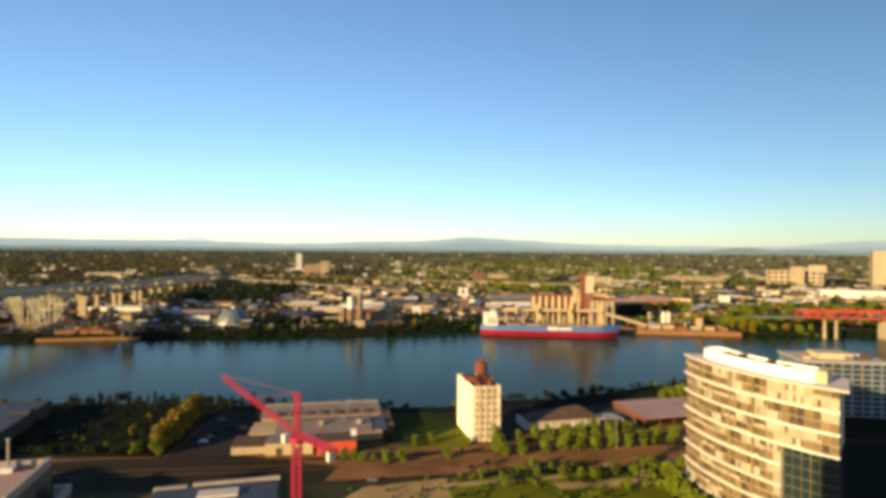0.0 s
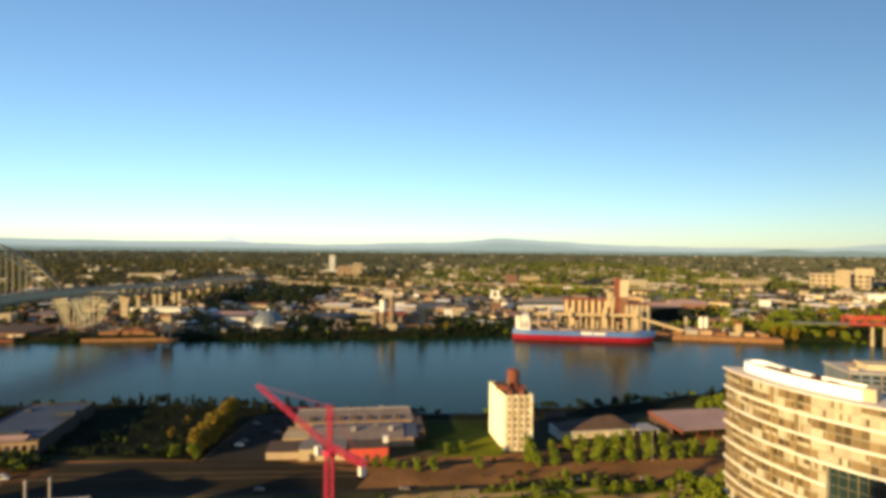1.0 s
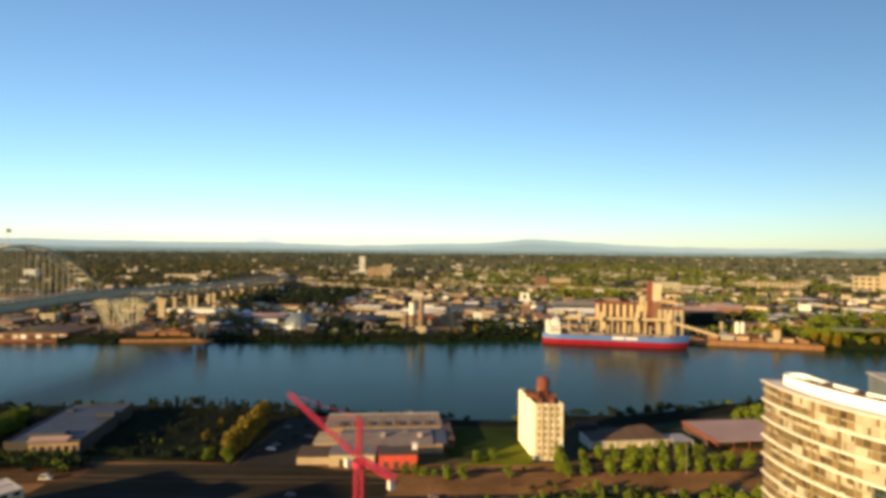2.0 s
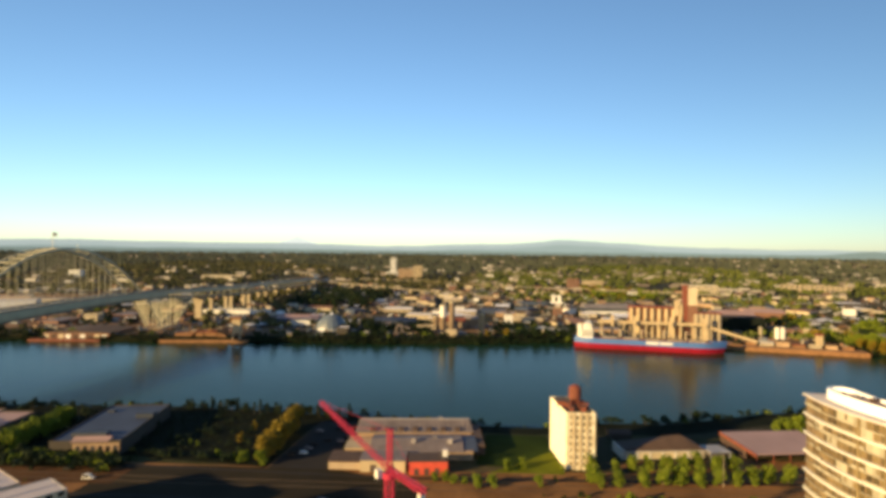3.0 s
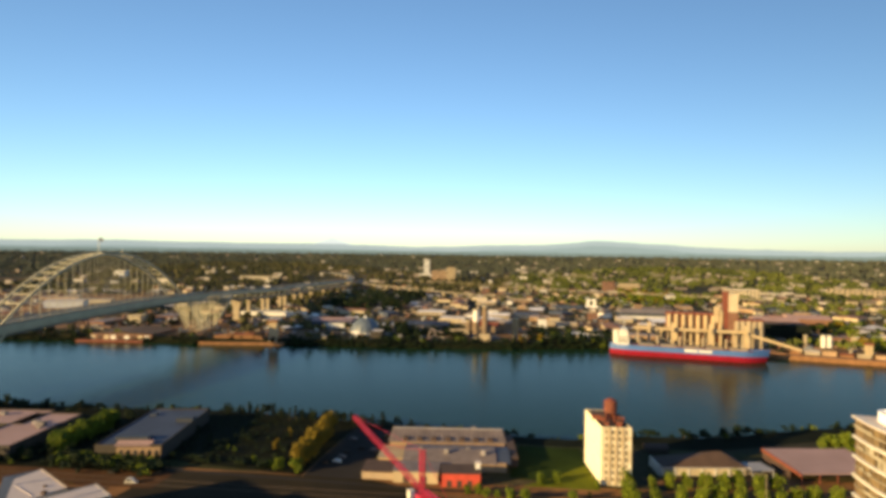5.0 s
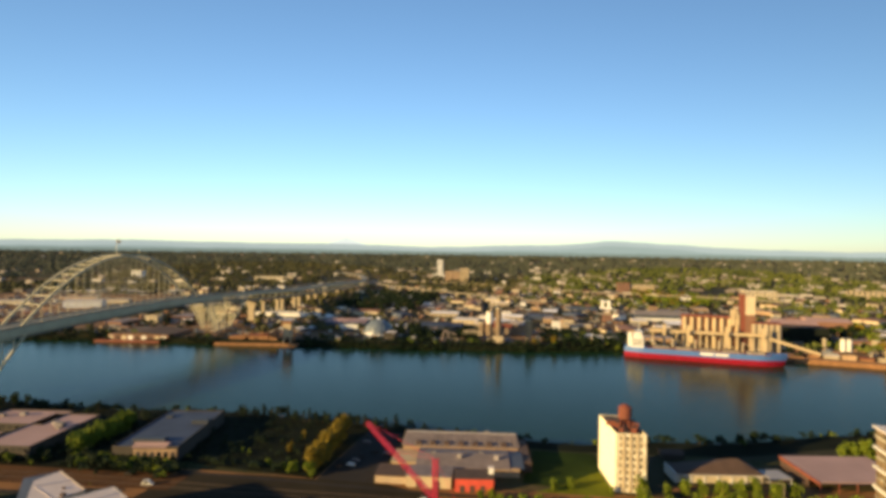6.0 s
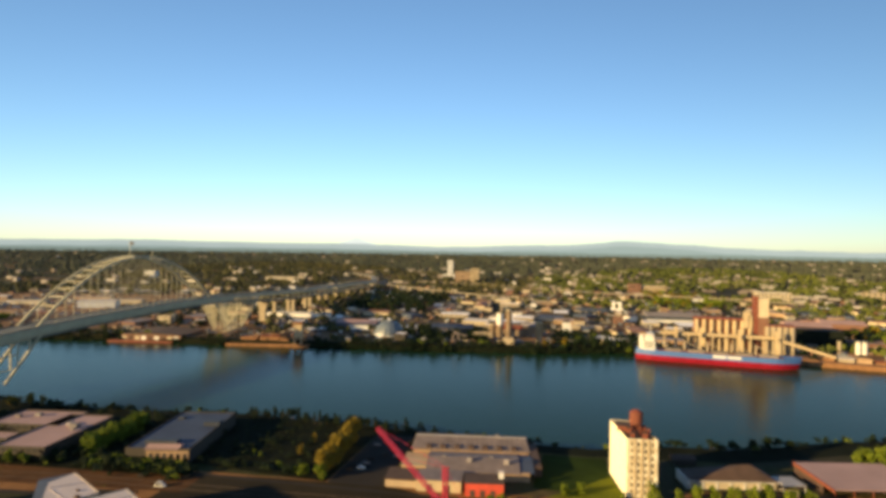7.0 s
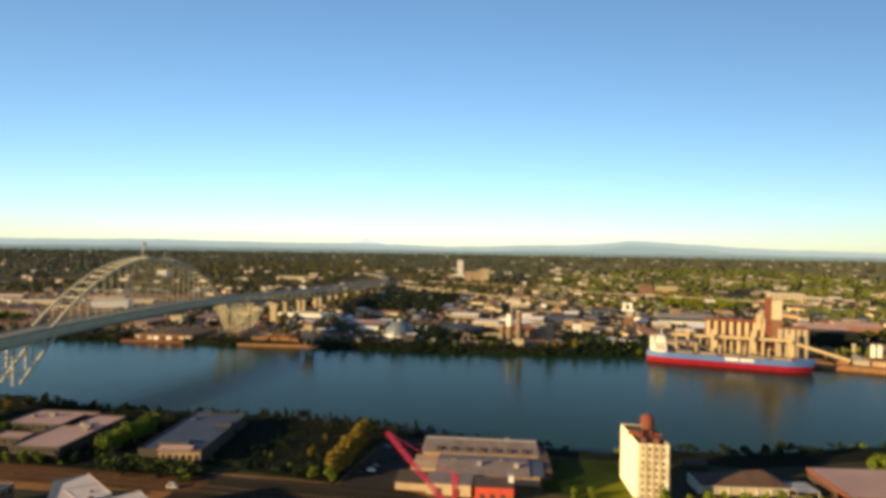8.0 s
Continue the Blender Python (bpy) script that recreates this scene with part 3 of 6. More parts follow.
def build_warehouse():
    t = thing("warehouse", local(-72, 341, 7, 11), "long warehouse with pale pitched metal roofs beside the river", "warehouse")
    part("wall", Shape().box(-29, 37.5, 5, 33, 0, 5.2), TAN_WALL, t)
    part("wall", Shape().box(-18, 36, -24, 5, 0, 4.4), TAN_WALL, t)
    part("roof", Shape().gable(-30, 38.5, 6, 34, 5.2, 8.8, "x", 1.5), GREY_ROOF, t)
    part("roof", Shape().gable(-19, 31, -25, 6, 4.4, 6.9, "x"), GREY_ROOF, t)
    part("end_roof", Shape().gable(31.05, 38.5, -23, 5, 4.2, 6.5, "x"), BLUE_ROOF, t, "bluish end bay roof")
    part("low_roof", Shape().box(-33, -19.2, -17, -5, 3.4, 3.9), SILO, t, "tan low side roof")
    part("low_wall", Shape().box(-32.6, -19.2, -16.6, 4.9, 0, 3.4), TAN_WALL, t)
    for i in range(7):
        x = -20 + 8.2 * i
        part("roof_vent", Shape().prism([(x - 1.5, 7.0), (x + 1.5, 7.0), (x + 1.1, 10.2), (x - 1.1, 10.2)], 5.4, 7.2), DARK_ROOF, t)
    for i in range(23):
        part("roof_seam", Shape().beam((-27 + 2.9 * i, 5.6, 5.3), (-27 + 2.9 * i, 20, 8.88), 0.12), GREY_ROOF, t)
    part("ridge_cap", Shape().beam((-28.5, 20, 8.9), (37, 20, 8.9), 0.7, 0.3), WHITE_ROOF, t)
    for i, (x, y) in enumerate(((-10, -9), (4, -14), (16, -8), (24, -15), (-6, 24), (20, 26))):
        part("roof_unit", Shape().box(x - 1.2, x + 1.2, y - 1, y + 1, 5.2, 7.4 + (i % 2)), MID_ROOF, t)
    part("end_bay", Shape().box(38.6, 43, -16, 22, 0, 5.2), DARK_ROOF, t, "dark lean-to at the end")
    a = thing("annexe", local(-76, 306, 7, 8), "low cream brick annexe with dark doorways", "building")
    part("wall", Shape().box(-11, 11.5, -7, 7, 0, 5.6), SILO, a)
    part("roof", Shape().box(-11.4, 11.9, -7.4, 7.4, 5.6, 6.0), GREY_ROOF, a)
    for i in range(2):
        part("door", Shape().box(-6 + 9 * i, -3 + 9 * i, -7.15, -6.9, 0, 3.6), DARK_ROOF, a)
    c = thing("lean_to", local(-95.5, 305, 7, 8), "low brown lean-to shed with pale boards and a dark roof", "shed")
    part("wall", Shape().box(-8, 8, -6, 7, 0, 3.8), TAN_WALL, c)
    for k in range(3):
        part("board", Shape().box(-7.9, 7.9, -6.12, -6.0, 0.5 + 1.1 * k, 0.9 + 1.1 * k), CREAM, c)
    part("roof", Shape().prism([(-8.4, -6.4), (8.4, -6.4), (8.4, 7.4), (-8.4, 7.4)], [3.8, 3.8, 4.6, 4.6], [4.1, 4.1, 5.0, 5.0]), DARK_ROOF, c)
    r = thing("red_annexe", local(-53, 306, 7, 12), "small red painted brick building against the warehouse", "building")
    part("wall", Shape().box(-9.5, 9.5, -6, 6, 0, 6.4), RED_PAINT, r)
    part("roof", Shape().box(-9.8, 9.8, -6.3, 6.3, 6.4, 6.8), DARK_ROOF, r)
    for i in range(3):
        part("door", Shape().box(-7 + 5 * i, -4.6 + 5 * i, -6.15, -5.9, 0, 3.2), DARK_ROOF, r)


build_warehouse()
w = thing("vent_stack", local(-44.8, 309, 7, 12), "white square vent stack beside the red building", "vent")
part("shaft", Shape().box(-1.2, 1.2, -1.2, 1.2, 0, 9.6), WHITE, w)
part("cap", Shape().box(-1.4, 1.4, -1.4, 1.4, 9.6, 10.0), PALE_ROOF, w)


# ---- tower crane ----
def lattice(s, p, q, w, bays, chord=0.22, brace=0.13):
    """A square lattice boom from p to q."""
    p, q = Vector(p), Vector(q)
    d = (q - p).normalized()
    u = d.cross(Vector((0, 0, 1)))
    u = (u if u.length > 1e-3 else Vector((1, 0, 0))).normalized() * w / 2
    v = u.normalized().cross(d) * w / 2
    cs = [u + v, -u + v, -u - v, u - v]
    for c in cs:
        s.beam(p + c, q + c, chord)
    for i in range(bays):
        e, f = p + (q - p) * i / bays, p + (q - p) * (i + 1) / bays
        for k in range(4):
            a, b = cs[k], cs[(k + 1) % 4]
            s.beam(e + a, f + b, brace)
            s.beam(e + b, f + a, brace)
            s.beam(e + a, e + b, brace)
    return s


def build_crane():
    t = thing("tower_crane", pose(-39.3, 175, 7), "red lattice tower crane with a raised jib", "crane")
    part("base", Shape().box(-3.4, 3.4, -3.4, 3.4, 0, 1.6), CONCRETE, t)
    part("mast", lattice(Shape(), (0, 0, 1.6), (0, 0, 48), 2.2, 18, 0.24, 0.11), CRANE_RED, t)
    part("slewing_ring", Shape().cyl(0, 0, 48, 49.6, 1.9, 1.9, 16), CRANE_RED, t)
    way = Vector((-36.1, 41, 0)).normalized()
    root, tip = Vector((0, 0, 50.4)) + way * 1.5, Vector((-36.1, 41, 56.6))
    part("jib", lattice(Shape(), root, tip, 1.1, 24, 0.15, 0.065), CRANE_RED, t)
    part("counter_jib", lattice(Shape(), Vector((0, 0, 50.4)) - way * 1.5, Vector((0, 0, 51.0)) - way * 19, 1.3, 8, 0.2, 0.11), CRANE_RED, t)
    c = -way * 17.5
    part("counterweight", Shape().obox((c.x, c.y, 49.0), (1.3, 1.4, 2.4), math.atan2(way.y, way.x)), WHITE, t, "white counterweight blocks")
    part("tower_head", lattice(Shape(), (0, 0, 49.6), (0, 0, 61.5), 1.2, 6, 0.24, 0.12), CRANE_RED, t)
    c = Vector((-3.0, -0.6, 0))
    k = part("cab", Shape().obox((c.x, c.y, 49.2), (1.9, 1.5, 2.3), math.atan2(way.y, way.x)), WHITE, t, "white operator cab")
    top = Vector((0, 0, 61.3))
    part("pendant", Shape().beam(top, root + (tip - root) * 0.93 + Vector((0, 0, 1)), 0.07), CRANE_RED, t)
    part("pendant", Shape().beam(top, root + (tip - root) * 0.5 + Vector((0, 0, 1)), 0.07), CRANE_RED, t)
    part("pendant", Shape().beam(top, Vector((0, 0, 51.8)) - way * 17, 0.07), CRANE_RED, t)


build_crane()


# ---- the moored ship ----
def build_ship():
    t = thing("bulk_carrier", local(133, 752, 0, -6.0), "blue and red bulk carrier moored at the grain berth", "ship")
    L, W = 172.0, 25.0
    def hull(z0, z1, f0, f1):
        n = 30
        right = []
        for i in range(n + 1):
            u = i / n
            x = -L / 2 + L * u
            half = W / 2 * min(1, (0.6 + 3.5 * u)) * (1 if u < 0.8 else max(0.03, 1 - ((u - 0.8) / 0.2) ** 2.2))
            right.append((x, half))
        poly = [(x, -h) for x, h in right] + [(x, h) for x, h in right[::-1]]
        s = Shape()
        m = len(poly)
        pts = []
        for z, f in ((z0, f0), (z1, f1)):
            for x, y in poly:
                pts.append((x + (f if x > L * 0.34 else 0) * ((x - L * 0.34) / (L * 0.16)), y, z + (2.2 * max(0, (x - L * 0.36) / (L * 0.14)) if z == z1 and z1 > 8 else 0)))
        return s.add(pts, [tuple(range(m - 1, -1, -1)), tuple(range(m, 2 * m))] + [(i, (i + 1) % m, m + (i + 1) % m, m + i) for i in range(m)])
    part("lower_hull", hull(-2.0, 6.2, -1.5, 1.0), HULL_RED, t, "red lower hull")
    part("upper_hull", hull(6.25, 12.0, 1.0, 3.5), HULL_BLUE, t, "blue upper hull")
    part("deck", Shape().box(-L / 2 + 24, L / 2 - 16, -W / 2 + 1.2, W / 2 - 1.2, 12.0, 12.5), RUST, t)
    for i in range(5):
        x = -44 + i * 25
        part("hatch_cover", Shape().box(x - 9, x + 9, -8, 8, 12.5, 13.6), CONCRETE, t)
    for i in range(4):
        x = -31.5 + i * 25
        c = part("deck_crane", Shape().cyl(x, 0, 12.5, 24, 1.1, 1.0, 12), CONCRETE, t, "pale deck crane")
        part("boom", Shape().beam((x, 0, 23), (x + 17, 2, 16.5), 0.8), CONCRETE, c)
    h = part("deckhouse", Shape().box(-L / 2 + 8, -L / 2 + 22, -11, 11, 12.0, 22).box(-L / 2 + 10, -L / 2 + 21, -9, 9, 22, 28), WHITE, t, "white stepped deckhouse")
    part("bridge_wing", Shape().box(-L / 2 + 12, -L / 2 + 20, -12.5, 12.5, 28, 30.6), WHITE, h)
    part("funnel", Shape().box(-L / 2 + 3.5, -L / 2 + 8, -2.5, 2.5, 12.0, 28), WHITE, h)
    part("mast", Shape().beam((-L / 2 + 16, 0, 30.6), (-L / 2 + 16, 0, 40), 0.7), WHITE, h)
    for k in range(4):
        part("window_band", Shape().box(-L / 2 + 9, -L / 2 + 21, -11.08, -10.9, 14.6 + 2.2 * k, 15.5 + 2.2 * k), GLASS, h)
    # the unreadable name painted on the side
    for x, w in ((-2, 14), (13.5, 14)):
        part("lettering", Shape().box(x, x + w, -W / 2 - 0.08, -W / 2 + 0.05, 8.2, 11.2), WHITE, t, "white painted lettering on the side")


build_ship()


# ---- grain elevator behind the ship ----
def build_elevator():
    t = thing("grain_elevator", local(150, 812, 6, -3), "concrete grain elevator with tall silos and red headhouse", "grain elevator")
    for i in range(8):
        part("silo", Shape().cyl(-26 + i * 8.7, 0, 0, 38.5, 2.6, 2.6, 16), SILO, t)
    part("silo_backing", Shape().box(-29, 38, 1.6, 14, 0, 38.5), RUST, t, "dark red wall between the silos")
    part("gallery", Shape().box(-30, 38, -1, 12, 38.5, 41), RUST, t, "red top gallery")
    part("headhouse", Shape().box(38.2, 43.5, -2, 12, 0, 69), RUST, t, "red brick headhouse")
    part("headhouse", Shape().box(43.5, 54.5, -2, 12, 44, 67), CREAM, t, "cream upper headhouse")
    part("headhouse", Shape().box(43.5, 54.5, -1.8, 12, 0, 44), BRICK, t)
    part("headhouse_roof", Shape().box(37.6, 44, -2.6, 12.6, 69.05, 70), BRICK, t)
    part("leg_tower", Shape().box(27, 32, -3.2, 3, 30, 50), SILO, t)
    part("leg_tower", Shape().box(33.5, 36.5, -3.2, 3, 30, 45), SILO, t)
    for i in range(5):
        part("silo", Shape().cyl(53.5 + i * 6.6, -3, 0, 33.5, 3.1, 3.1, 16), CONCRETE, t)
    part("silo_backing", Shape().box(50, 83, -1, 14, 0, 33.5), RUST, t)
    part("roof", Shape().box(49.6, 83.4, -5, 15, 33.5, 35.2), RUST, t)
    # loading gallery above the berth on legs
    part("conveyor_gallery", Shape().box(-70, 55, -16, -12, 19, 22.5), SILO, t)
    for i in range(9):
        part("gallery_leg", Shape().box(-66 + i * 14, -64.5 + i * 14, -15, -13, 0, 19), SILO, t)
    part("conveyor", Shape().beam((55, -14, 21), (120, -22, 3), 3.5, 3), SILO, t, "inclined covered conveyor")
    for x in (-52, -24, 20, 60):
        part("loading_tower", Shape().box(x - 1.6, x + 1.6, -22, -18, 0, 30), SILO, t)
    part("wharf", Shape().box(-80, 100, -34, -8, -6, 0.4), TIMBER, t)


build_elevator()

# ---- high arch bridge ----
BX = lambda y: np.interp(y, [200, 372, 760, 1000, 1250, 1500], [-474, -489, -521, -542, -560, -590])
BZ = lambda y: np.interp(y, [200, 375, 429, 497, 585, 640, 702, 777, 1000, 1250, 1500], [37, 50.2, 53.3, 56.1, 58.2, 58.9, 58.5, 56.4, 48.6, 45.5, 39])
DECK_GAP = lambda y: np.interp(y, [740, 870], [8.5, 13.6])      # the lower deck parts from the upper one over the far bank


def build_arch_bridge():
    t = thing("arch_bridge", pose(0, 0, 0), "grey-green steel arch bridge with two decks crossing the river", "bridge")
    ys = list(range(150, 1500, 25))
    part("upper_deck", Shape().ribbon([(BX(a), a, BZ(a) - 1.1) for a in ys], 24, 2.2), DECK, t)
    part("lower_deck", Shape().ribbon([(BX(a), a, BZ(a) - DECK_GAP(a) - 0.8) for a in ys], 22, 1.6), DECK, t)
    for side in (-1, 1):
        part("barrier", Shape().ribbon([(BX(a) + side * 12, a, BZ(a) + 0.55) for a in ys], 0.4, 1.1), CONCRETE, t)
        part("tie_girder", Shape().ribbon([(BX(a) + side * 12.2, a, BZ(a) - 2.6) for a in ys], 0.5, 4.4), STEEL, t)
        part("lower_girder", Shape().ribbon([(BX(a) + side * 12.0, a, BZ(a) - 6.2) for a in ys if a < 760], 0.4, 2.6), STEEL, t)
        part("lower_barrier", Shape().ribbon([(BX(a) + side * 11.2, a, BZ(a) - DECK_GAP(a) + 0.5) for a in ys], 0.4, 1.3), CONCRETE, t)
        for a in ys:
            part("deck_post", Shape().box(BX(a) + side * 11 - .4, BX(a) + side * 11 + .4, a - .4, a + .4, BZ(a) - DECK_GAP(a), BZ(a) - 2.2), STEEL, t)
    y0, y1, top = 425.0, 693.0, 115.0
    mid = (y0 + y1) / 2
    def arch(y):
        u = (y - mid) / (y1 - mid)
        return BZ(y) + (top - BZ(mid)) * (1 - u * u)
    n = 26
    st = [y0 + (y1 - y0) * i / n for i in range(n + 1)]
    for side in (-1, 1):
        part("arch_rib", Shape().ribbon([(BX(a) + side * 11, a, arch(a)) for a in st], 1.4, 2.2), STEEL, t)
        for y in st[2:-2]:
            part("hanger", Shape().beam((BX(y) + side * 11, y, BZ(y)), (BX(y) + side * 11, y, arch(y)), 0.24), STEEL, t)
        # spandrel legs under the deck, each way from the two river piers
        for py, s1 in ((375, 1), (757, -1)):
            for way, reach in ((s1, 55), (-s1, 75)):
                foot = py + way * 20
                part("leg", Shape().beam((BX(foot) + side * 11, foot, 9), (BX(py + way * reach) + side * 11, py + way * reach, BZ(py) - 4), 1.5, 2.0), STEEL, t)
                for k in (range(9) if py > 500 else (3, 6)):
                    u = k / 9
                    y = foot + way * (reach - 20) * u
                    part("spandrel_post", Shape().beam((BX(y) + side * 11, y, 9 + (BZ(py) - 13) * u), (BX(y) + side * 11, y, BZ(y) - 5), 0.95), STEEL, t)
    for side in (-1, 1):    # horizontals of the near pier's frame
        for z, a, b in ((20, 352, 400), (32, 336, 408), (43, 318, 418)):
            part("horizontal", Shape().beam((BX(a) + side * 11, a, z), (BX(b) + side * 11, b, z), 1.1), STEEL, t)
        for y, z in ((388, 9), (400, 20), (345, 20)):
            part("upright", Shape().beam((BX(y) + side * 11, y, z), (BX(y) + side * 11, y, BZ(y) - 5), 1.1), STEEL, t)
    for i, y in enumerate(st[1:-1]):
        if arch(y) - BZ(y) > 9:
            part("cross_brace", Shape().beam((BX(y) - 11, y, arch(y)), (BX(y) + 11, y, arch(y)), 0.8), STEEL, t)
            if i % 2 == 0:
                y2 = st[min(i + 3, n - 1)]
                part("cross_brace", Shape().beam((BX(y) - 11, y, arch(y)), (BX(y2) + 11, y2, arch(y2)), 0.6), STEEL, t)
    for py in (375, 757):
        part("river_pier", Shape().obox((BX(py), py, 2), (30, 44, 10) if py > 500 else (18, 8, 8)), CONCRETE, t)
        for dy in ((-13, -4, 4, 13) if py > 500 else ()):
            for side in (-1, 1):
                part("spandrel_post", Shape().beam((BX(py) + side * 11, py + dy, 7), (BX(py) + side * 11, py + dy, BZ(py) - 5), 0.95), STEEL, t)
    for y in (180, 260):
        part("pier", Shape().obox((BX(y), y, (BZ(y) - 10 + 6) / 2), (18, 3.2, BZ(y) - 16)), CONCRETE, t)
    for y in (903, 957, 978, 1030, 1052, 1098, 1135, 1190, 1270):
        z = BZ(y) - DECK_GAP(y) - 1.6
        part("pier", Shape().add([(BX(y) + a * w, y + b * 2.0, h) for w, h in ((2.7, 4), (2.7, z - 7)) for a, b in ((-1, -1), (1, -1), (1, 1), (-1, 1))], [(3, 2, 1, 0), (4, 5, 6, 7), (0, 1, 5, 4), (1, 2, 6, 5), (2, 3, 7, 6), (3, 0, 4, 7)]), CONCRETE, t)
        part("pier_cap", Shape().add([(BX(y) + a * w, y + b * 2.2, h) for w, h in ((2.7, z - 7), (6.5, z)) for a, b in ((-1, -1), (1, -1), (1, 1), (-1, 1))], [(3, 2, 1, 0), (4, 5, 6, 7), (0, 1, 5, 4), (1, 2, 6, 5), (2, 3, 7, 6), (3, 0, 4, 7)]), CONCRETE, t)
    y, z = 862, BZ(862) - DECK_GAP(862) - 1.6
    part("flared_pier", Shape().prism([(BX(y) - 5.5, y - 2.5), (BX(y) + 5.5, y - 2.5), (BX(y) + 5.5, y + 2.5), (BX(y) - 5.5, y + 2.5)], 4, z - 14), CONCRETE, t)
    part("flared_pier", Shape().add([(BX(y) + a * w, y + b * 2.6, h) for w, h in ((5.5, z - 14), (10, z)) for a, b in ((-1, -1), (1, -1), (1, 1), (-1, 1))], [(3, 2, 1, 0), (4, 5, 6, 7), (0, 1, 5, 4), (1, 2, 6, 5), (2, 3, 7, 6), (3, 0, 4, 7)]), CONCRETE, t)
    for y, tall in ((540, 19), (576, 6)):
        p = Vector((BX(y) + 11, y, arch(y)))
        k = part("flag_mast", Shape().beam(p, p + Vector((0, 0, tall)), 0.4), STEEL, t)
        if tall > 9:
            part("flag", Shape().ribbon([p + Vector((0.4 + 1.8 * i, 0.5 * math.sin(i * 1.6), tall - 2.2 - 0.25 * i)) for i in range(4)], 0.12, 3.6), NAVY, k, "dark flag")


build_arch_bridge()


# ---- red truss bridge ----
def build_truss_bridge():
    t = thing("truss_bridge", local(446, 742, 0, -3), "red painted steel truss bridge on concrete piers", "bridge")
    for side in (-1, 1):
        s = Shape()
        z0, z1 = 27.0, 37.0
        s.beam((0, side * 9, z0), (320, side * 9, z0 - 4), 1.2, 1.6)
        s.beam((0, side * 9, z0 + 7), (320, side * 9, z1), 1.0, 1.4)
        for i in range(20):
            s.beam((i * 16, side * 9, z0), (i * 16 + 8, side * 9, z0 + 9), 0.7)
            s.beam((i * 16 + 8, side * 9, z0 + 9), (i * 16 + 16, side * 9, z0), 0.7)
            s.beam((i * 16, side * 9, z0), (i * 16, side * 9, z0 + 9), 0.7)
        part("truss", s, BRIDGE_RED, t)
    part("deck", Shape().box(-60, 320, -8, 8, 26, 27.2), DECK, t)
    for x in (30, 44):
        part("pier", Shape().cyl(x, 0, -4, 24, 2.2, 1.6, 12), CONCRETE, t)
    part("pier", Shape().box(100, 108, -9, 9, -4, 24), CONCRETE, t)


build_truss_bridge()


# ---- trees ----
def crown_mesh(name, rng, h, w, n, size, material, trunk_gap=0.22, columnar=False, low=0.35):
    """Many small leaf clumps spread through a lobed crown."""
    s = Shape()
    lobes = [(rng.uniform(-.28, .28) * w, rng.uniform(-.28, .28) * w, rng.uniform(low, 0.82) * h, rng.uniform(.55, .95)) for _ in range(6 if low > 0.3 else 9)]
    lobes.append((0, 0, 0.6 * h, 1.1))
    for _ in range(n):
        lx, ly, lz, k = rng.choice(lobes)
        a, b, r = rng.uniform(0, 6.283), math.asin(rng.uniform(-1, 1)), rng.random() ** 0.4
        rad = k * w * 0.33 * r
        x, y, z = lx + rad * math.cos(a) * math.cos(b), ly + rad * math.sin(a) * math.cos(b), lz + rad * math.sin(b) * (1.6 if columnar else 0.85) * h / w * (0.9 if columnar else 1)
        z = min(h, max(trunk_gap * h, z))
        q = size * rng.uniform(0.6, 1.3)
        d = [Vector((rng.uniform(-1, 1), rng.uniform(-1, 1), rng.uniform(-.7, .7))).normalized() * q for _ in range(4)]
        c = Vector((x, y, z))
        s.add([c + e for e in d], [(0, 1, 2), (0, 2, 3), (0, 3, 1), (1, 3, 2)])
    me = s.mesh(name)
    me.materials.append(material)
    return me


def trunk_mesh(rng, h, r):
    s = Shape().cyl(0, 0, -0.3, h * 0.5, r, r * 0.55, 7)
    for k in range(4):
        a = rng.uniform(0, 6.28)
        s.beam((0, 0, h * rng.uniform(.25, .42)), (h * .2 * math.cos(a), h * .2 * math.sin(a), h * rng.uniform(.55, .72)), r * 0.5)
    me = s.mesh("trunk")
    me.materials.append(BARK)
    return me


rng = random.Random(11)
KINDS = {}
for key, (mtl, h, w, n, size) in {"bushy": (LEAF_LIGHT, 8.0, 6.4, 560, 0.6), "light": (LEAF_LIGHT, 8.0, 5.4, 420, 0.55), "gold": (LEAF_GOLD, 12.0, 8.5, 520, 0.75), "dark": (LEAF_DARK, 10.0, 8.0, 420, 0.75), "poplar": (LEAF_DARK, 9.0, 3.6, 260, 0.55)}.items():
    KINDS[key] = [(crown_mesh("crown", rng, h, w, n, size, mtl, {"gold": 0.08, "bushy": 0.02, "poplar": 0.04}.get(key, 0.18), key == "poplar", 0.14 if key in ("poplar", "gold", "bushy") else 0.35), trunk_mesh(rng, h, 0.02 * h + 0.05), h) for _ in range(4)]
SPARSE = {}
for key, (mtl, h, w, n, size) in {"light": (LEAF_LIGHT, 8.0, 7.0, 64, 1.3), "gold": (LEAF_GOLD, 12.0, 8.0, 64, 1.55), "dark": (LEAF_DARK, 10.0, 8.5, 64, 1.55)}.items():
    SPARSE[key] = []
    for _ in range(4):
        me = crown_mesh("crown", rng, h, w, n, size, mtl, 0.06)
        co = np.array([v.co[:] for v in me.vertices])
        SPARSE[key].append((co / h, np.array([p.vertices[:] for p in me.polygons])))


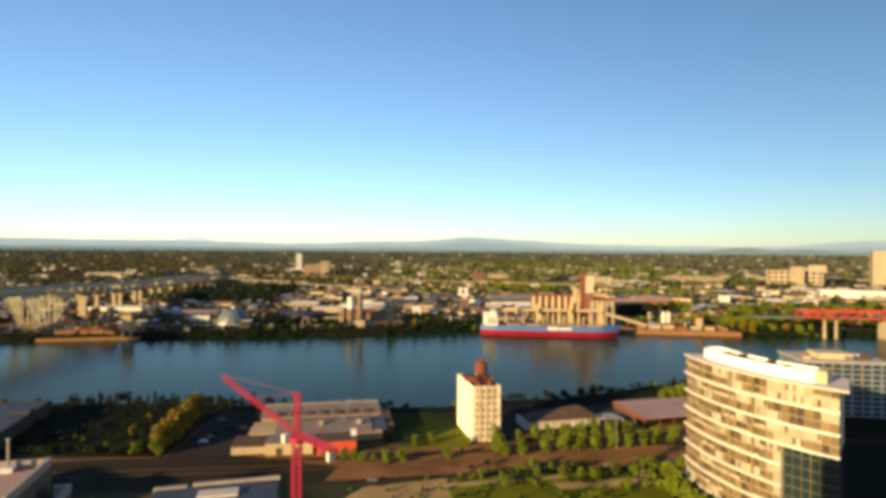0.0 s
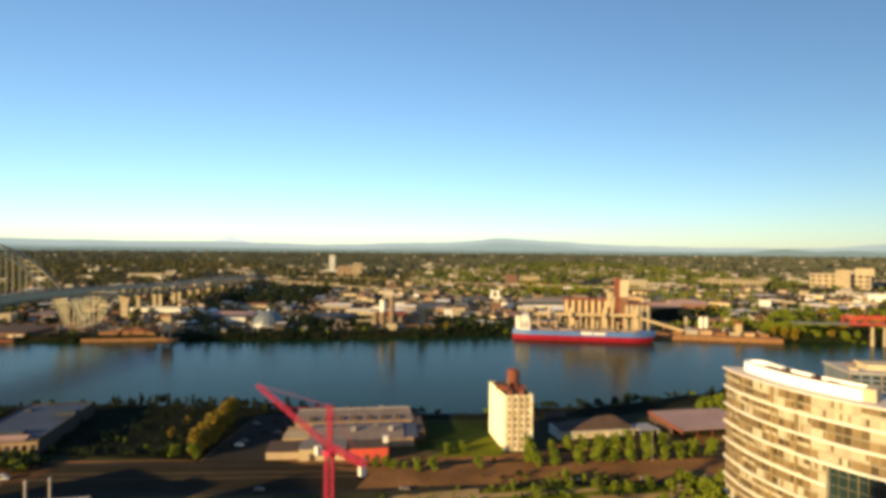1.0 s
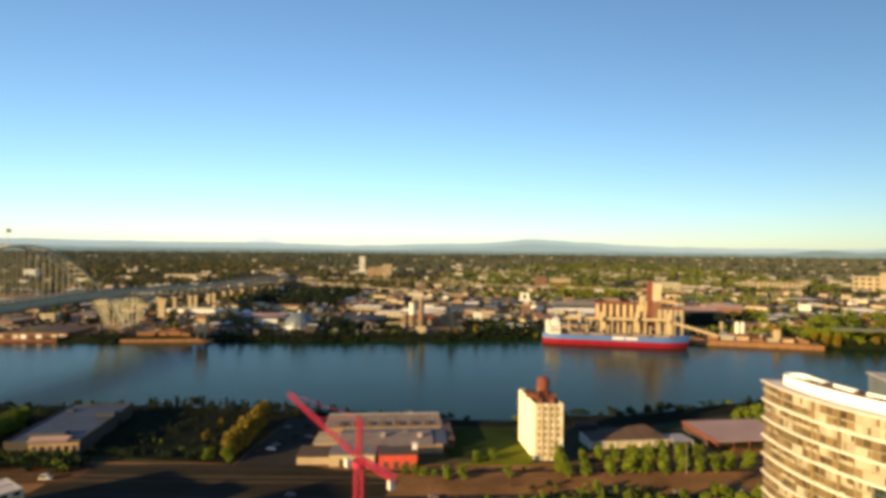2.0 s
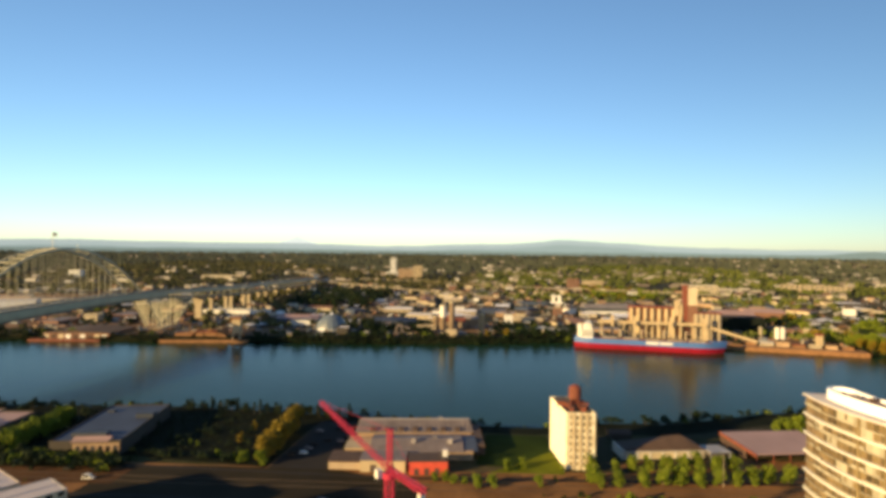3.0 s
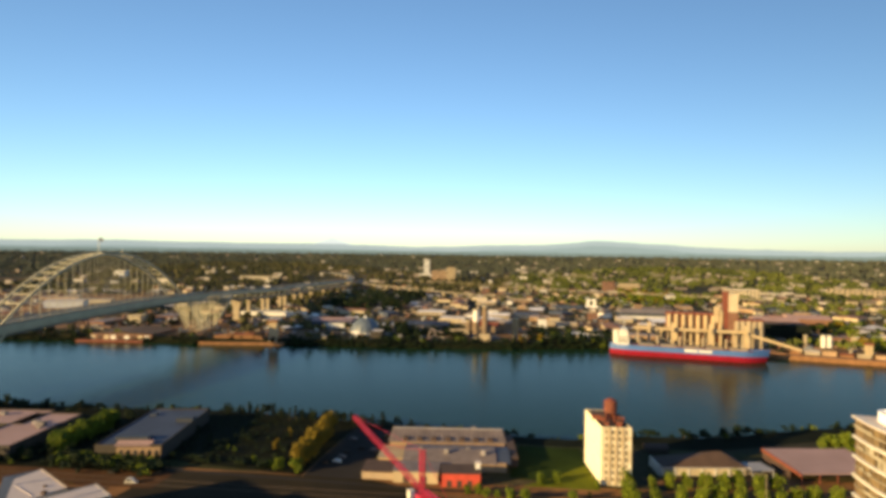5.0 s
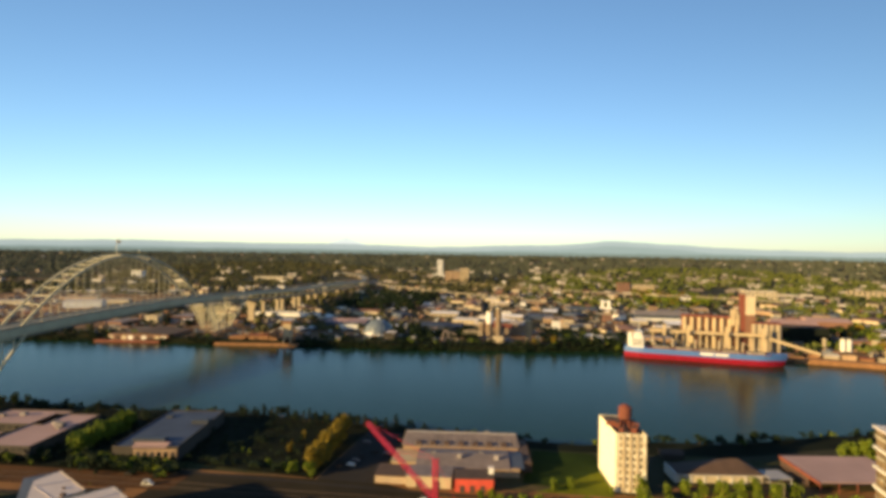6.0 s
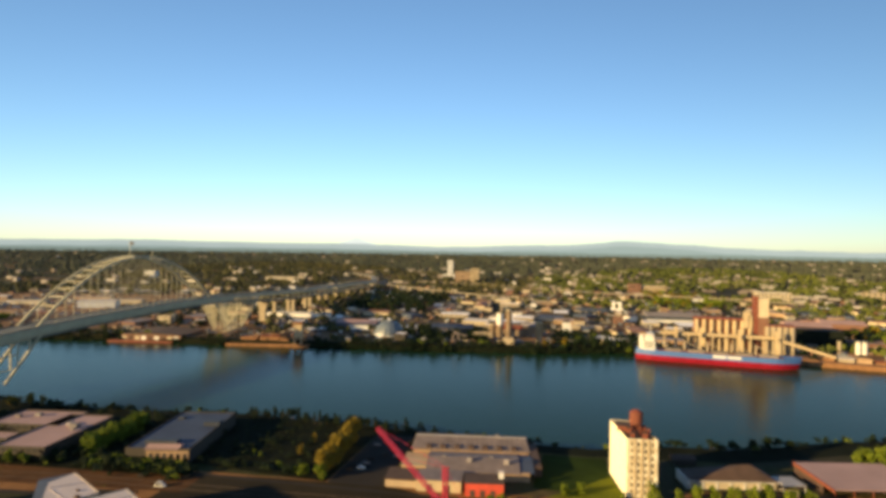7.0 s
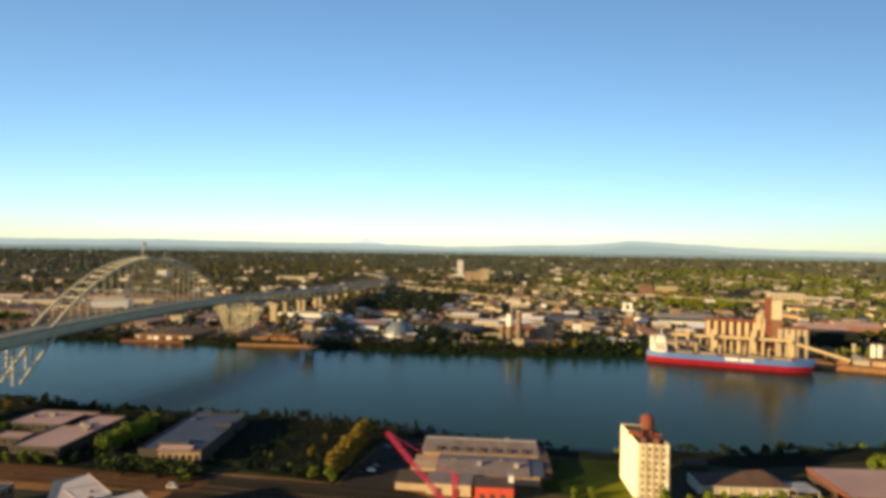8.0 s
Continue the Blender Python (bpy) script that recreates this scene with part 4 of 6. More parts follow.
def grove(spots, label, category, seed):
    """Trees and bushes standing too close to be told apart: one mass for each kind of leaf. spots: kind, x, y, height."""
    g = random.Random(seed)
    for kind, mtl in (("light", LEAF_LIGHT), ("gold", LEAF_GOLD), ("dark", LEAF_DARK)):
        vs, fs, k = [], [], 0
        for kd, x, y, h in spots:
            if kd != kind:
                continue
            co, f = g.choice(SPARSE[kind])
            a, w = g.uniform(0, 6.28), h * g.uniform(0.9, 1.5)
            c, s_ = math.cos(a), math.sin(a)
            vs.append(np.stack([(co[:, 0] * c - co[:, 1] * s_) * w + x, (co[:, 0] * s_ + co[:, 1] * c) * w + y, co[:, 2] * h + float(ground_z(x, y)) - 0.04 * h], -1))
            fs.append(f + k)
            k += len(co)
        if vs:
            me = bpy.data.meshes.new("bushes")
            me.from_pydata(np.concatenate(vs).tolist(), [], np.concatenate(fs).tolist())
            me.materials.append(mtl)
            tagged(new("bushes", me), label + {"light": ", fresh green leaves", "gold": ", golden leaves", "dark": ", dark leaves"}[kind], category, kind="stuff")


TREE_WORDS = {"bushy": "dense light-green tree leafy down to the ground", "light": "young broadleaf tree with fresh light-green leaves", "gold": "tall broadleaf tree with golden green leaves", "dark": "dark green broadleaf tree", "poplar": "narrow dark green tree standing on the bank"}


def tree(kind, x, y, height, group, label="", z=None):
    crown, trunk, h = rng.choice(KINDS[kind])
    k = height / h
    m = pose(x, y, float(ground_z(x, y)) if z is None else z, 0, 0, rng.uniform(0, 360)) @ Matrix.Diagonal((k * rng.uniform(.85, 1.15), k * rng.uniform(.85, 1.15), k, 1))
    t = thing("tree", m, label or TREE_WORDS[kind], "tree", group)
    part("crown", crown, None, t)
    part("trunk", trunk, None, t)
    return t


# street trees in front of the sheds
for i in range(9):
    tree("bushy", 51.5 + 8.7 * i + rng.uniform(-1, 1), 308 + 1.7 * i + rng.uniform(-1.5, 1.5), rng.uniform(8.5, 10.5), "street trees by the sheds")
for i in range(7):
    tree("bushy", 49.5 + 8.6 * i + rng.uniform(-1, 1), 326 + 1.7 * i + rng.uniform(-1.5, 1.5), rng.uniform(8, 9.5), "street trees by the sheds")
for x, y, h in ((28, 321, 10), (30.7, 301, 8), (27.5, 306, 9), (40, 321, 7), (39.5, 303, 8), (2.3, 296.5, 6.5), (-6.4, 318, 6.5), (-13.9, 313, 6.5), (-19.4, 291, 7.5), (-26.5, 289.5, 7), (14, 318, 4), (10, 304, 3)):
    tree("bushy", x, y, h, "street trees by the rail line")
for x, y, h in ((-47, 293, 5), (-42, 294, 6), (-38, 292, 5), (-33, 293, 4)):
    tree("bushy", x, y, h, "bushes by the red building")
for i in range(24):
    tree(rng.choice(["light", "bushy", "bushy", "dark"]), rng.uniform(20, 112), rng.uniform(262, 290), rng.uniform(3, 6), "park trees")
for i in range(10):
    tree("light", 18 + 8.5 * i + rng.uniform(-2, 2), 268 + 1.0 * i + rng.uniform(-4, 4), rng.uniform(5, 8), "park trees")
for x, y, h in ((104, 262, 8), (109, 270, 7), (106, 252, 9), (111, 279, 8), (100, 247, 7), (113, 287, 7), (98, 258, 6)):
    tree("light", x, y, h, "trees at the foot of the tower")
for i in range(9):
    a = radians(176 + 3.6 * i)
    tree("bushy" if i % 3 else "light", 186 + 90 * math.cos(a), 258 + 90 * math.sin(a), 12 - 0.35 * i + rng.uniform(-.8, .8), "trees at the foot of the tower")
grove([(rng.choice(["light", "light", "light", "dark"]), rng.uniform(-2, 112), rng.uniform(222, 291), rng.uniform(1, 2.8)) for _ in range(170)]
      + [(rng.choice(["light", "dark"]), rng.uniform(-46, 2), rng.uniform(238, 272), rng.uniform(0.8, 2.0)) for _ in range(40)]
      + [(rng.choice(["light", "light", "dark"]), rng.uniform(92, 116), rng.uniform(222, 292), rng.uniform(2, 5)) for _ in range(70)], "shrubs of the park", "bushes", 8)
grove([(rng.choice(["dark", "gold", "light"]), rng.uniform(-400, -205), rng.uniform(225, 262), rng.uniform(0.5, 1.2)) for _ in range(40)], "low scrub beside the rails", "bushes", 9)
# golden row
for i in range(19):
    tree("gold" if i > 0 else "bushy", -139 - 0.4 * i + rng.uniform(-1, 1), 298 + 3.4 * i, (13.5 if i > 0 else 8.5) + (1.5 if i > 15 else 0) + rng.uniform(-1, 1), "row of golden trees")
tree("gold", -165, 325, 7, "trees of the dark plot")
tree("gold", -168, 347, 6, "trees of the dark plot")
for x, y, h in ((-149, 299, 7), (-167, 305, 4), (-156, 301, 4), (-192, 319, 3), (-186.5, 317, 3)):
    tree("bushy", x, y, h, "trees of the dark plot")
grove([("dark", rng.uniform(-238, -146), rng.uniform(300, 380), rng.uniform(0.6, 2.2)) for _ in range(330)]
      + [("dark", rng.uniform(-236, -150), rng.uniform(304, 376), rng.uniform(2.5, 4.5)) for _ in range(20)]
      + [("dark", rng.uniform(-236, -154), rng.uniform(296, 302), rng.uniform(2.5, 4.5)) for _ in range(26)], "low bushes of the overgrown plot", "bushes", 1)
for i in range(22):
    tree("poplar", -236 + 4.9 * i + rng.uniform(-2, 2), 384 + rng.uniform(-4, 3), rng.uniform(6.5, 9.5), "dark narrow trees on the bank")
for i in range(5):
    tree("poplar", -126 + 6 * i + rng.uniform(-2, 2), 385 + rng.uniform(-3, 3), rng.uniform(6, 9), "dark narrow trees on the bank")
for i in range(11):
    tree("bushy", -283 - 0.9 * i + rng.uniform(-1, 1), 291 + 4.8 * i, rng.uniform(10, 13), "row of trees between the roofs")
    tree("bushy", -279.5 - 0.9 * i + rng.uniform(-1, 1), 293 + 4.8 * i, rng.uniform(9, 12), "row of trees between the roofs")
for x, y, h in ((-318, 262, 8), (-309, 264, 9), (-301, 267, 7), (-336, 259, 7), (-352, 262, 6), (-290, 270, 5), (-370, 300, 9), (-385, 290, 10)):
    tree("light" if h > 6.5 else "dark", x, y, h, "trees before the offices")
grove([("dark" if rng.random() < .93 else "light", x, 258 + 0.12 * (x + 400) + rng.uniform(0, 15), rng.uniform(1.5, 4)) for x in [rng.uniform(-410, -204) for _ in range(210)]]
      + [("dark" if rng.random() < .8 else "light", rng.uniform(-395, -206), rng.uniform(268, 288), rng.uniform(2, 5)) for _ in range(110)]
      + [("dark" if rng.random() < .8 else "light", rng.uniform(-270, -208), rng.uniform(278, 287), rng.uniform(3.5, 5.5)) for _ in range(110)]
      + [("dark", rng.uniform(-300, -262), rng.uniform(280, 372), rng.uniform(2, 6)) for _ in range(60)]
      + [("dark", rng.uniform(-420, -330), rng.uniform(282, 366), rng.uniform(2, 7)) for _ in range(60)], "bushes round the low offices", "bushes", 4)
for x, y, h in ((-418, 352, 9), (-408, 358, 11), (-399, 361, 9), (-428, 346, 10)):
    tree("gold", x, y, h, "golden trees by the river")
# bank trees
spots = []
for i in range(330):
    x = rng.uniform(-460, 300)
    if -32 < x < 6 and rng.random() < .8:
        continue
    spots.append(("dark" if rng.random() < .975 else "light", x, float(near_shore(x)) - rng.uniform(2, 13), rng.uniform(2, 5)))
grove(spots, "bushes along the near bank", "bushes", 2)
for x in (-395, -370, -340, -205, -180, -160, -150, 70, 82, 95, 104, 112, 120):
    tree("dark", x, float(near_shore(x)) - rng.uniform(8, 13), rng.uniform(5, 9), "bank trees")
for x, y, h in ((158, 404, 14), (165, 406, 11), (151, 403, 12), (145.5, 402, 9)):
    tree("bushy", x, y, h, "bank trees")


# ---- woods of the far side, as one mass ----
def build_woods(count, seed, east, material, label):
    g = np.random.default_rng(seed)
    r = 850 + (4750 - 850) * g.random(count * 3) ** 1.1
    a = np.radians(g.uniform(-62, 48, count * 3))
    r = np.where(g.random(len(r)) < 0.5, r, 1200 + (r - 850) * 0.9)
    x, y = r * np.sin(a), EYE_Y + r * np.cos(a)
    keep = (y > far_shore(x) + 30) & (((x > -0.10 * y) == east) if east is not None else True) & ((r > 2500 + 500 * np.sin(a * 9)) == (east is None))
    dens = np.array([noise.noise((px * 0.004, py * 0.004, 0.5)) + 0.5 * noise.noise((px * 0.013, py * 0.013, 4.5)) for px, py in zip(x, y)])
    keep &= dens + np.clip((r - 1500) / 1500, -0.22, 0.75) > g.uniform(-0.3, 0.35, len(x))
    keep &= ~in_yard(x, y)
    x, y, r = x[keep][:count], y[keep][:count], r[keep][:count]
    z = ground_z(x, y)
    base = np.array([(1, 0, 0), (-.5, .87, 0), (-.5, -.87, 0), (0.2, 0.1, 1), (-.6, .2, .55), (.5, -.45, .6)])
    tri = np.array([(0, 1, 3), (1, 2, 3), (2, 0, 3), (1, 4, 3), (4, 2, 3), (0, 5, 3), (5, 2, 0), (1, 2, 4)])
    verts, faces = [], []
    k = 0
    clumps = 5
    for j in range(clumps):
        n = len(x)
        h = g.uniform(5, 11, n) * np.where(r > 2500, 1.25, 1.0)
        w = h * g.uniform(0.42, 0.72, n)
        ox, oy = g.normal(0, 2.4, n), g.normal(0, 2.4, n)
        ang = g.uniform(0, 6.283, n)
        ca, sn = np.cos(ang), np.sin(ang)
        px = (base[None, :, 0] * ca[:, None] - base[None, :, 1] * sn[:, None]) * w[:, None] + (x + ox)[:, None]
        py = (base[None, :, 0] * sn[:, None] + base[None, :, 1] * ca[:, None]) * w[:, None] + (y + oy)[:, None]
        pz = base[None, :, 2] * h[:, None] * 0.75 + (z + 0.22 * h)[:, None]
        v = np.stack([px, py, pz], -1).reshape(-1, 3)
        f = (tri[None] + (np.arange(n) * 6)[:, None, None]).reshape(-1, 3) + k
        verts.append(v)
        faces.append(f)
        k += len(v)
    me = bpy.data.meshes.new("woods")
    me.from_pydata(np.concatenate(verts).tolist(), [], np.concatenate(faces).tolist())
    me.materials.append(material)
    return tagged(new("town_trees", me), label, "trees", kind="stuff")


build_woods(9000, 7, None, WOODS_HAZED, "distant woods below the hills, haze painted into their grey-green")
build_woods(7000, 3, False, WOODS, "dark olive trees spread over the far town")
build_woods(7000, 5, True, WOODS_EAST, "yellow-green trees spread over the far town")


# ---- near bank: plots, roads, lawn ----
def patch(name, poly, material, label, category, lift=0.06, z=7.0):
    return tagged(part(name, Shape().prism(poly, z - 0.4, z + lift), material), label, category, kind="structure")


def strip(name, line, width, material, label, category, lift):
    """A band of even width along a line, with rounded bends."""
    pts = [Vector(p) for p in line]
    left, right = [], []
    for i, p in enumerate(pts):
        d = (pts[min(i + 1, len(pts) - 1)] - pts[max(i - 1, 0)]).normalized()
        nrm = Vector((-d.y, d.x)) * width / 2
        left.append(p + nrm)
        right.append(p - nrm)
    s = Shape().prism(right + left[::-1], 6.6, 7 + lift)
    return tagged(part(name, s, material), label, category, kind="structure")


strip("rail_yard", [(-420, 232), (-260, 262), (-160, 272), (-40, 286), (40, 300), (120, 309), (240, 330)], 40, DIRT, "reddish dirt rail corridor", "dirt", 0.05)
strip("road", [(-420, 215), (-250, 243), (-60, 264), (30, 279), (120, 290), (240, 312)], 4, ASPHALT, "worn asphalt road along the rail corridor", "road", 0.09)
strip("road", [(-420, 252), (-260, 280), (-160, 287), (-60, 294), (30, 308), (130, 322)], 3, ASPHALT, "narrow asphalt street", "road", 0.09)
for off in (-3.0, 3.0):
    for g_ in (-0.75, 0.75):
        strip("rail", [(-420, 232 + off + g_), (-260, 262 + off + g_), (-160, 272 + off + g_), (-40, 286 + off + g_), (40, 300 + off + g_), (120, 309 + off + g_), (240, 330 + off + g_)], 0.12, RAIL, "dull steel rail in the ballast", "rail", 0.2)
# Shade of tall buildings is painted into this lot's black colour.
patch("asphalt_lot", [(-206, 244), (-120, 256), (-52, 264), (-48, 284), (-96, 298), (-160, 291), (-206, 284)], SHADE_BLACK, "wide lot beside the rails, building shade painted into its black", "gravel", 0.075)
patch("earth", [(-420, 224), (-330, 240), (-196, 262), (-198, 280), (-232, 275), (-330, 262), (-420, 254)], mat("dark_brown_earth", (0.085, 0.040, 0.017), 0.95, vary=0.5, scale=0.06, fine=0.5, spec=0.1), "dark brown earth beside the rails", "dirt", 0.12)
# One lawn in two tones: shade painted dark, sunlight painted bright by the mill.
patch("lawn", [(-30, 318), (14, 318), (6, 372), (-29, 368)], SHADED_LAWN, "lawn beside the mill, painted dark for shade", "lawn")
patch("lawn", [(-22, 309), (15, 313), (14.5, 322), (9, 345), (3, 338), (-9, 322)], PARK_GRASS, "lawn at the foot of the mill, painted bright for sunlight", "lawn", 0.1)
patch("undergrowth", [(-420, 254), (-330, 262), (-232, 275), (-206, 284), (-238, 294), (-242, 386), (-330, 366), (-420, 352)], GROWTH_AND_SHADE, "dark planted ground round the offices", "undergrowth", 0.24)
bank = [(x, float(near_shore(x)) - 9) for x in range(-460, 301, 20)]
patch("bank_grass", [(x, y - (24 if x > 20 or x < -40 else 14)) for x, y in bank] + bank[::-1], GROWTH_AND_SHADE, "dark grassy river bank", "bank", 0.02)
patch("undergrowth", [(-238, 296), (-134, 294), (-137, 386), (-240, 384)], GROWTH_AND_SHADE, "dark overgrown plot under trees", "undergrowth", 0.05)
patch("parking_lot", [(-133, 292), (-102, 296), (-112, 376), (-136, 374)], ASPHALT, "dark asphalt parking lot", "parking lot")
patch("dry_ground", [(-44, 240), (4, 248), (2, 272), (-34, 262)], DRY, "pale dry gravel lot", "gravel", 0.05)
patch("park_path", [(50, 262), (96, 268), (104, 300), (98, 301), (88, 275), (48, 268)], DRY, "pale gravel park path", "path", 0.07)
patch("park_path", [(2, 262), (30, 268), (56, 274), (55, 277), (28, 272), (0, 266)], DRY, "pale gravel park path", "path", 0.07)
patch("park", [(0, 200), (105, 214), (112, 294), (60, 286), (4, 272)], PARK_GRASS, "rough green park ground", "park", 0.03)
ring = [(34 + 21 * math.cos(a), 248 + 17 * math.sin(a)) for a in [2 * math.pi * i / 40 for i in range(40)]]
patch("lawn", ring, PARK_GRASS, "round mown park lawn", "lawn", 0.16)
# The curved tower's shadow, laid down as a dark sheet.
patch("undergrowth", [(146, 190), (420, 190), (440, 330), (330, 440), (196, 420), (168, 330), (146, 300)], GROWTH_AND_SHADE, "ground round the towers, painted dark for the tower's shadow", "undergrowth", 0.1)
patch("yard", [(36, 334), (110, 352), (150, 356), (160, 330), (60, 318)], DIRT, "dirt yard in front of the sheds", "yard", 0.04)


CLAY_GRAVEL = mat("pale_clay_gravel", (0.36, 0.26, 0.20), 0.95, vary=0.3, scale=0.1, spec=0.1)
FAR_EARTH = mat("brown_yard_earth", (0.20, 0.118, 0.066), 0.95, vary=0.5, scale=0.03, fine=0.3, spec=0.1)
for poly, words in (([(-640, 690), (-500, 712), (-470, 860), (-620, 880)], "brown earth yard behind the wharf shed"), ([(-455, 704), (-352, 720), (-330, 800), (-440, 812)], "brown earth yard of the barge dock"),
                    ([(-430, 870), (-300, 862), (-290, 990), (-440, 1000)], "brown earth yard between warehouses"), ([(-170, 770), (-64, 780), (-40, 900), (-170, 890)], "brown earth yard of the cement works"),
                    ([(-60, 920), (90, 900), (120, 1010), (-50, 1040)], "brown earth yard of the mill"), ([(254, 788), (372, 782), (420, 880), (340, 880), (262, 850)], "brown earth yard behind the dock")):
    patch("yard", poly, FAR_EARTH, words, "yard", 0.12, 6.0)


# ---- buildings ----
def block(x, y, w, d, h, rz, wall, roof, label, category="building", pitch=0.0, along="x", hip=0.0, cols=0, floors=0, name="building", group="", z=None, eave=0.5, win=GLASS, units=0):
    """A plain building: walls, a flat roof with parapet or a pitched one, windows on its front and left side, roof units."""
    z = float(ground_z(x, y)) if z is None else z
    t = thing(name, local(x, y, z, rz), label, category, group)
    part("wall", Shape().box(-w / 2, w / 2, -d / 2, d / 2, -1.5, h), wall, t)
    if pitch:
        part("roof", Shape().gable(-w / 2 - eave, w / 2 + eave, -d / 2 - eave, d / 2 + eave, h, h + pitch, along, hip), roof, t)
    else:
        part("roof", Shape().box(-w / 2 + 0.4, w / 2 - 0.4, -d / 2 + 0.4, d / 2 - 0.4, h, h + 0.12), roof, t)
        s = Shape()
        s.box(-w / 2, w / 2, -d / 2, -d / 2 + 0.4, h, h + 0.7).box(-w / 2, w / 2, d / 2 - 0.4, d / 2, h, h + 0.7)
        s.box(-w / 2, -w / 2 + 0.4, -d / 2 + 0.4, d / 2 - 0.4, h, h + 0.7).box(w / 2 - 0.4, w / 2, -d / 2 + 0.4, d / 2 - 0.4, h, h + 0.7)
        part("parapet", s, wall, t)
    if cols:
        fh, cw = h / floors, w / cols
        me = Shape().box(-cw * 0.3, cw * 0.3, -0.1, 0.15, fh * 0.3, fh * 0.8).mesh("window")
        me.materials.append(win)
        for j in range(floors):
            for i in range(cols):
                part("window", me, None, t, m=pose(-w / 2 + (i + 0.5) * cw, -d / 2, j * fh))
            for i in range(int(d / cw)):
                part("window", me, None, t, m=pose(-w / 2, -d / 2 + (i + 0.5) * d / max(1, int(d / cw)), j * fh, 0, 0, -90))
    ur = random.Random(int(x * 7 + y))
    for _ in range(units):
        ux, uy, us = ur.uniform(-.36, .36) * w, ur.uniform(-.38, .38) * d, ur.uniform(1.2, 2.6)
        part("roof_unit", Shape().box(ux - us, ux + us, uy - us * .8, uy + us * .8, h + 0.12, h + 0.12 + us), ur.choice([GREY_ROOF, DARK_ROOF, MID_ROOF]), t)
    return t


t = block(-244, 325, 36, 71, 7.6, 15, DARK_WALL, BLUE_ROOF, "low office building with a blue-grey flat roof", cols=0, units=0)
for x, y, w, d, h in ((13, 10, 5, 3, 2.4), (-2, -25, 9, 2.5, 2.0), (-12, 22, 2, 2, 1.2)):
    part("roof_unit", Shape().box(x - w, x + w, y - d, y + d, 7.75, 7.75 + h), NAVY, t)
part("arcade", Shape().box(-6, 17.6, -36.3, -35.4, 0, 6.9), TAN_WALL, t, "cream arcaded entrance front")
for i in range(6):
    part("arch_opening", Shape().box(-4.6 + 3.8 * i, -2.4 + 3.8 * i, -36.42, -36.2, 1.0, 5.0).cyl(-3.5 + 3.8 * i, -36.31, 5.0, 5.6, 0.9, 0.4, 10), GLASS, t)
part("entrance_roof", Shape().gable(-7, 12, -36.6, -27, 7.75, 9.4, "x"), PINK_ROOF, t)
block(-318, 303, 30, 62, 6.6, 11.5, DARK_WALL, PINK_ROOF, "low dark-walled office wing with a pinkish flat roof", cols=8, floors=2, units=4)
block(-352, 319, 46, 30, 6.6, 11.5, DARK_WALL, PINK_ROOF, "rear office wing with a pinkish flat roof", cols=10, floors=2, units=2)
block(-344, 285, 22, 12, 6.4, 11.5, DARK_WALL, PINK_ROOF, "small front office wing with a pinkish roof", cols=5, floors=2)




KERB = mat("dull_pale_kerb", (0.30, 0.255, 0.225), 0.8, vary=0.25, scale=0.3)
OLIVE_WALL = mat("olive_brown_cladding", (0.085, 0.075, 0.052), 0.8, vary=0.2, scale=0.2)
BRIGHT_ROOF = mat("clean_white_membrane", (0.44, 0.385, 0.385), 0.8, vary=0.12, scale=0.2)


# pale roofed blocks below the camera's left
def pale_block(x, y, w, d, top, rz, label, ridges=3, parapet=1.0, roof=WHITE_ROOF, floors=7, pt=0.7, wall=None):
    h = top - 7
    t = thing("building", local(x, y, 7, rz), label, "building")
    part("wall", Shape().box(-w / 2, w / 2, -d / 2, d / 2, 0, h), wall or CREAM, t)
    part("roof", Shape().box(-w / 2 + 0.7, w / 2 - 0.7, -d / 2 + 0.7, d / 2 - 0.7, h, h + 0.15), roof, t)
    for a, b, c, e in ((-w / 2, w / 2, -d / 2, -d / 2 + pt), (-w / 2, w / 2, d / 2 - pt, d / 2), (-w / 2, -w / 2 + pt, -d / 2 + pt, d / 2 - pt), (w / 2 - pt, w / 2, -d / 2 + pt, d / 2 - pt)):
        part("parapet", Shape().box(a, b, c, e, h, h + parapet), WHITE_ROOF if pt > .5 else KERB, t)
    for i in range(ridges):
        x0 = -w / 2 + (i + 0.6) * w / (ridges + 0.2)
        part("roof_ridge", Shape().box(x0 - 0.5, x0 + 0.5, -d / 2 + 1, d / 2 - 1, h + .15, h + .42), roof, t)
    me = Shape().box(-1.1, 1.1, -0.1, 0.15, 0.9, 2.4).mesh("window")
    me.materials.append(GLASS)
    k = int(w / 4)
    for j in range(floors):
        for i in range(k):
            part("window", me, None, t, m=pose(-w / 2 + (i + .5) * w / k, d / 2, j * h / floors, 0, 0, 180))
        for i in range(int(d / 4)):
            part("window", me, None, t, m=pose(w / 2, -d / 2 + (i + .5) * d / int(d / 4), j * h / floors, 0, 0, 90))
    return t


t = thing("building", pose(0, 0, 7), "mid-rise building with a pale pinkish roof and a sloping edge in painted shade", "building")
top_n, top_w, top_s, top_se, top_e = (-223.6, 227.6), (-225.0, 216.2), (-212.4, 202.5), (-203.0, 193.5), (-196.6, 214.2)
eave_w, eave_s, eave_se = (-233.2, 218.5), (-217.9, 202.8), (-209.5, 194.2)
flat = [top_n, top_w, top_s, top_se, top_e]
part("wall", Shape().prism(flat, 0, 18.8), CREAM, t)
part("roof", Shape().prism(flat, 18.8, 19.1), BRIGHT_ROOF, t)
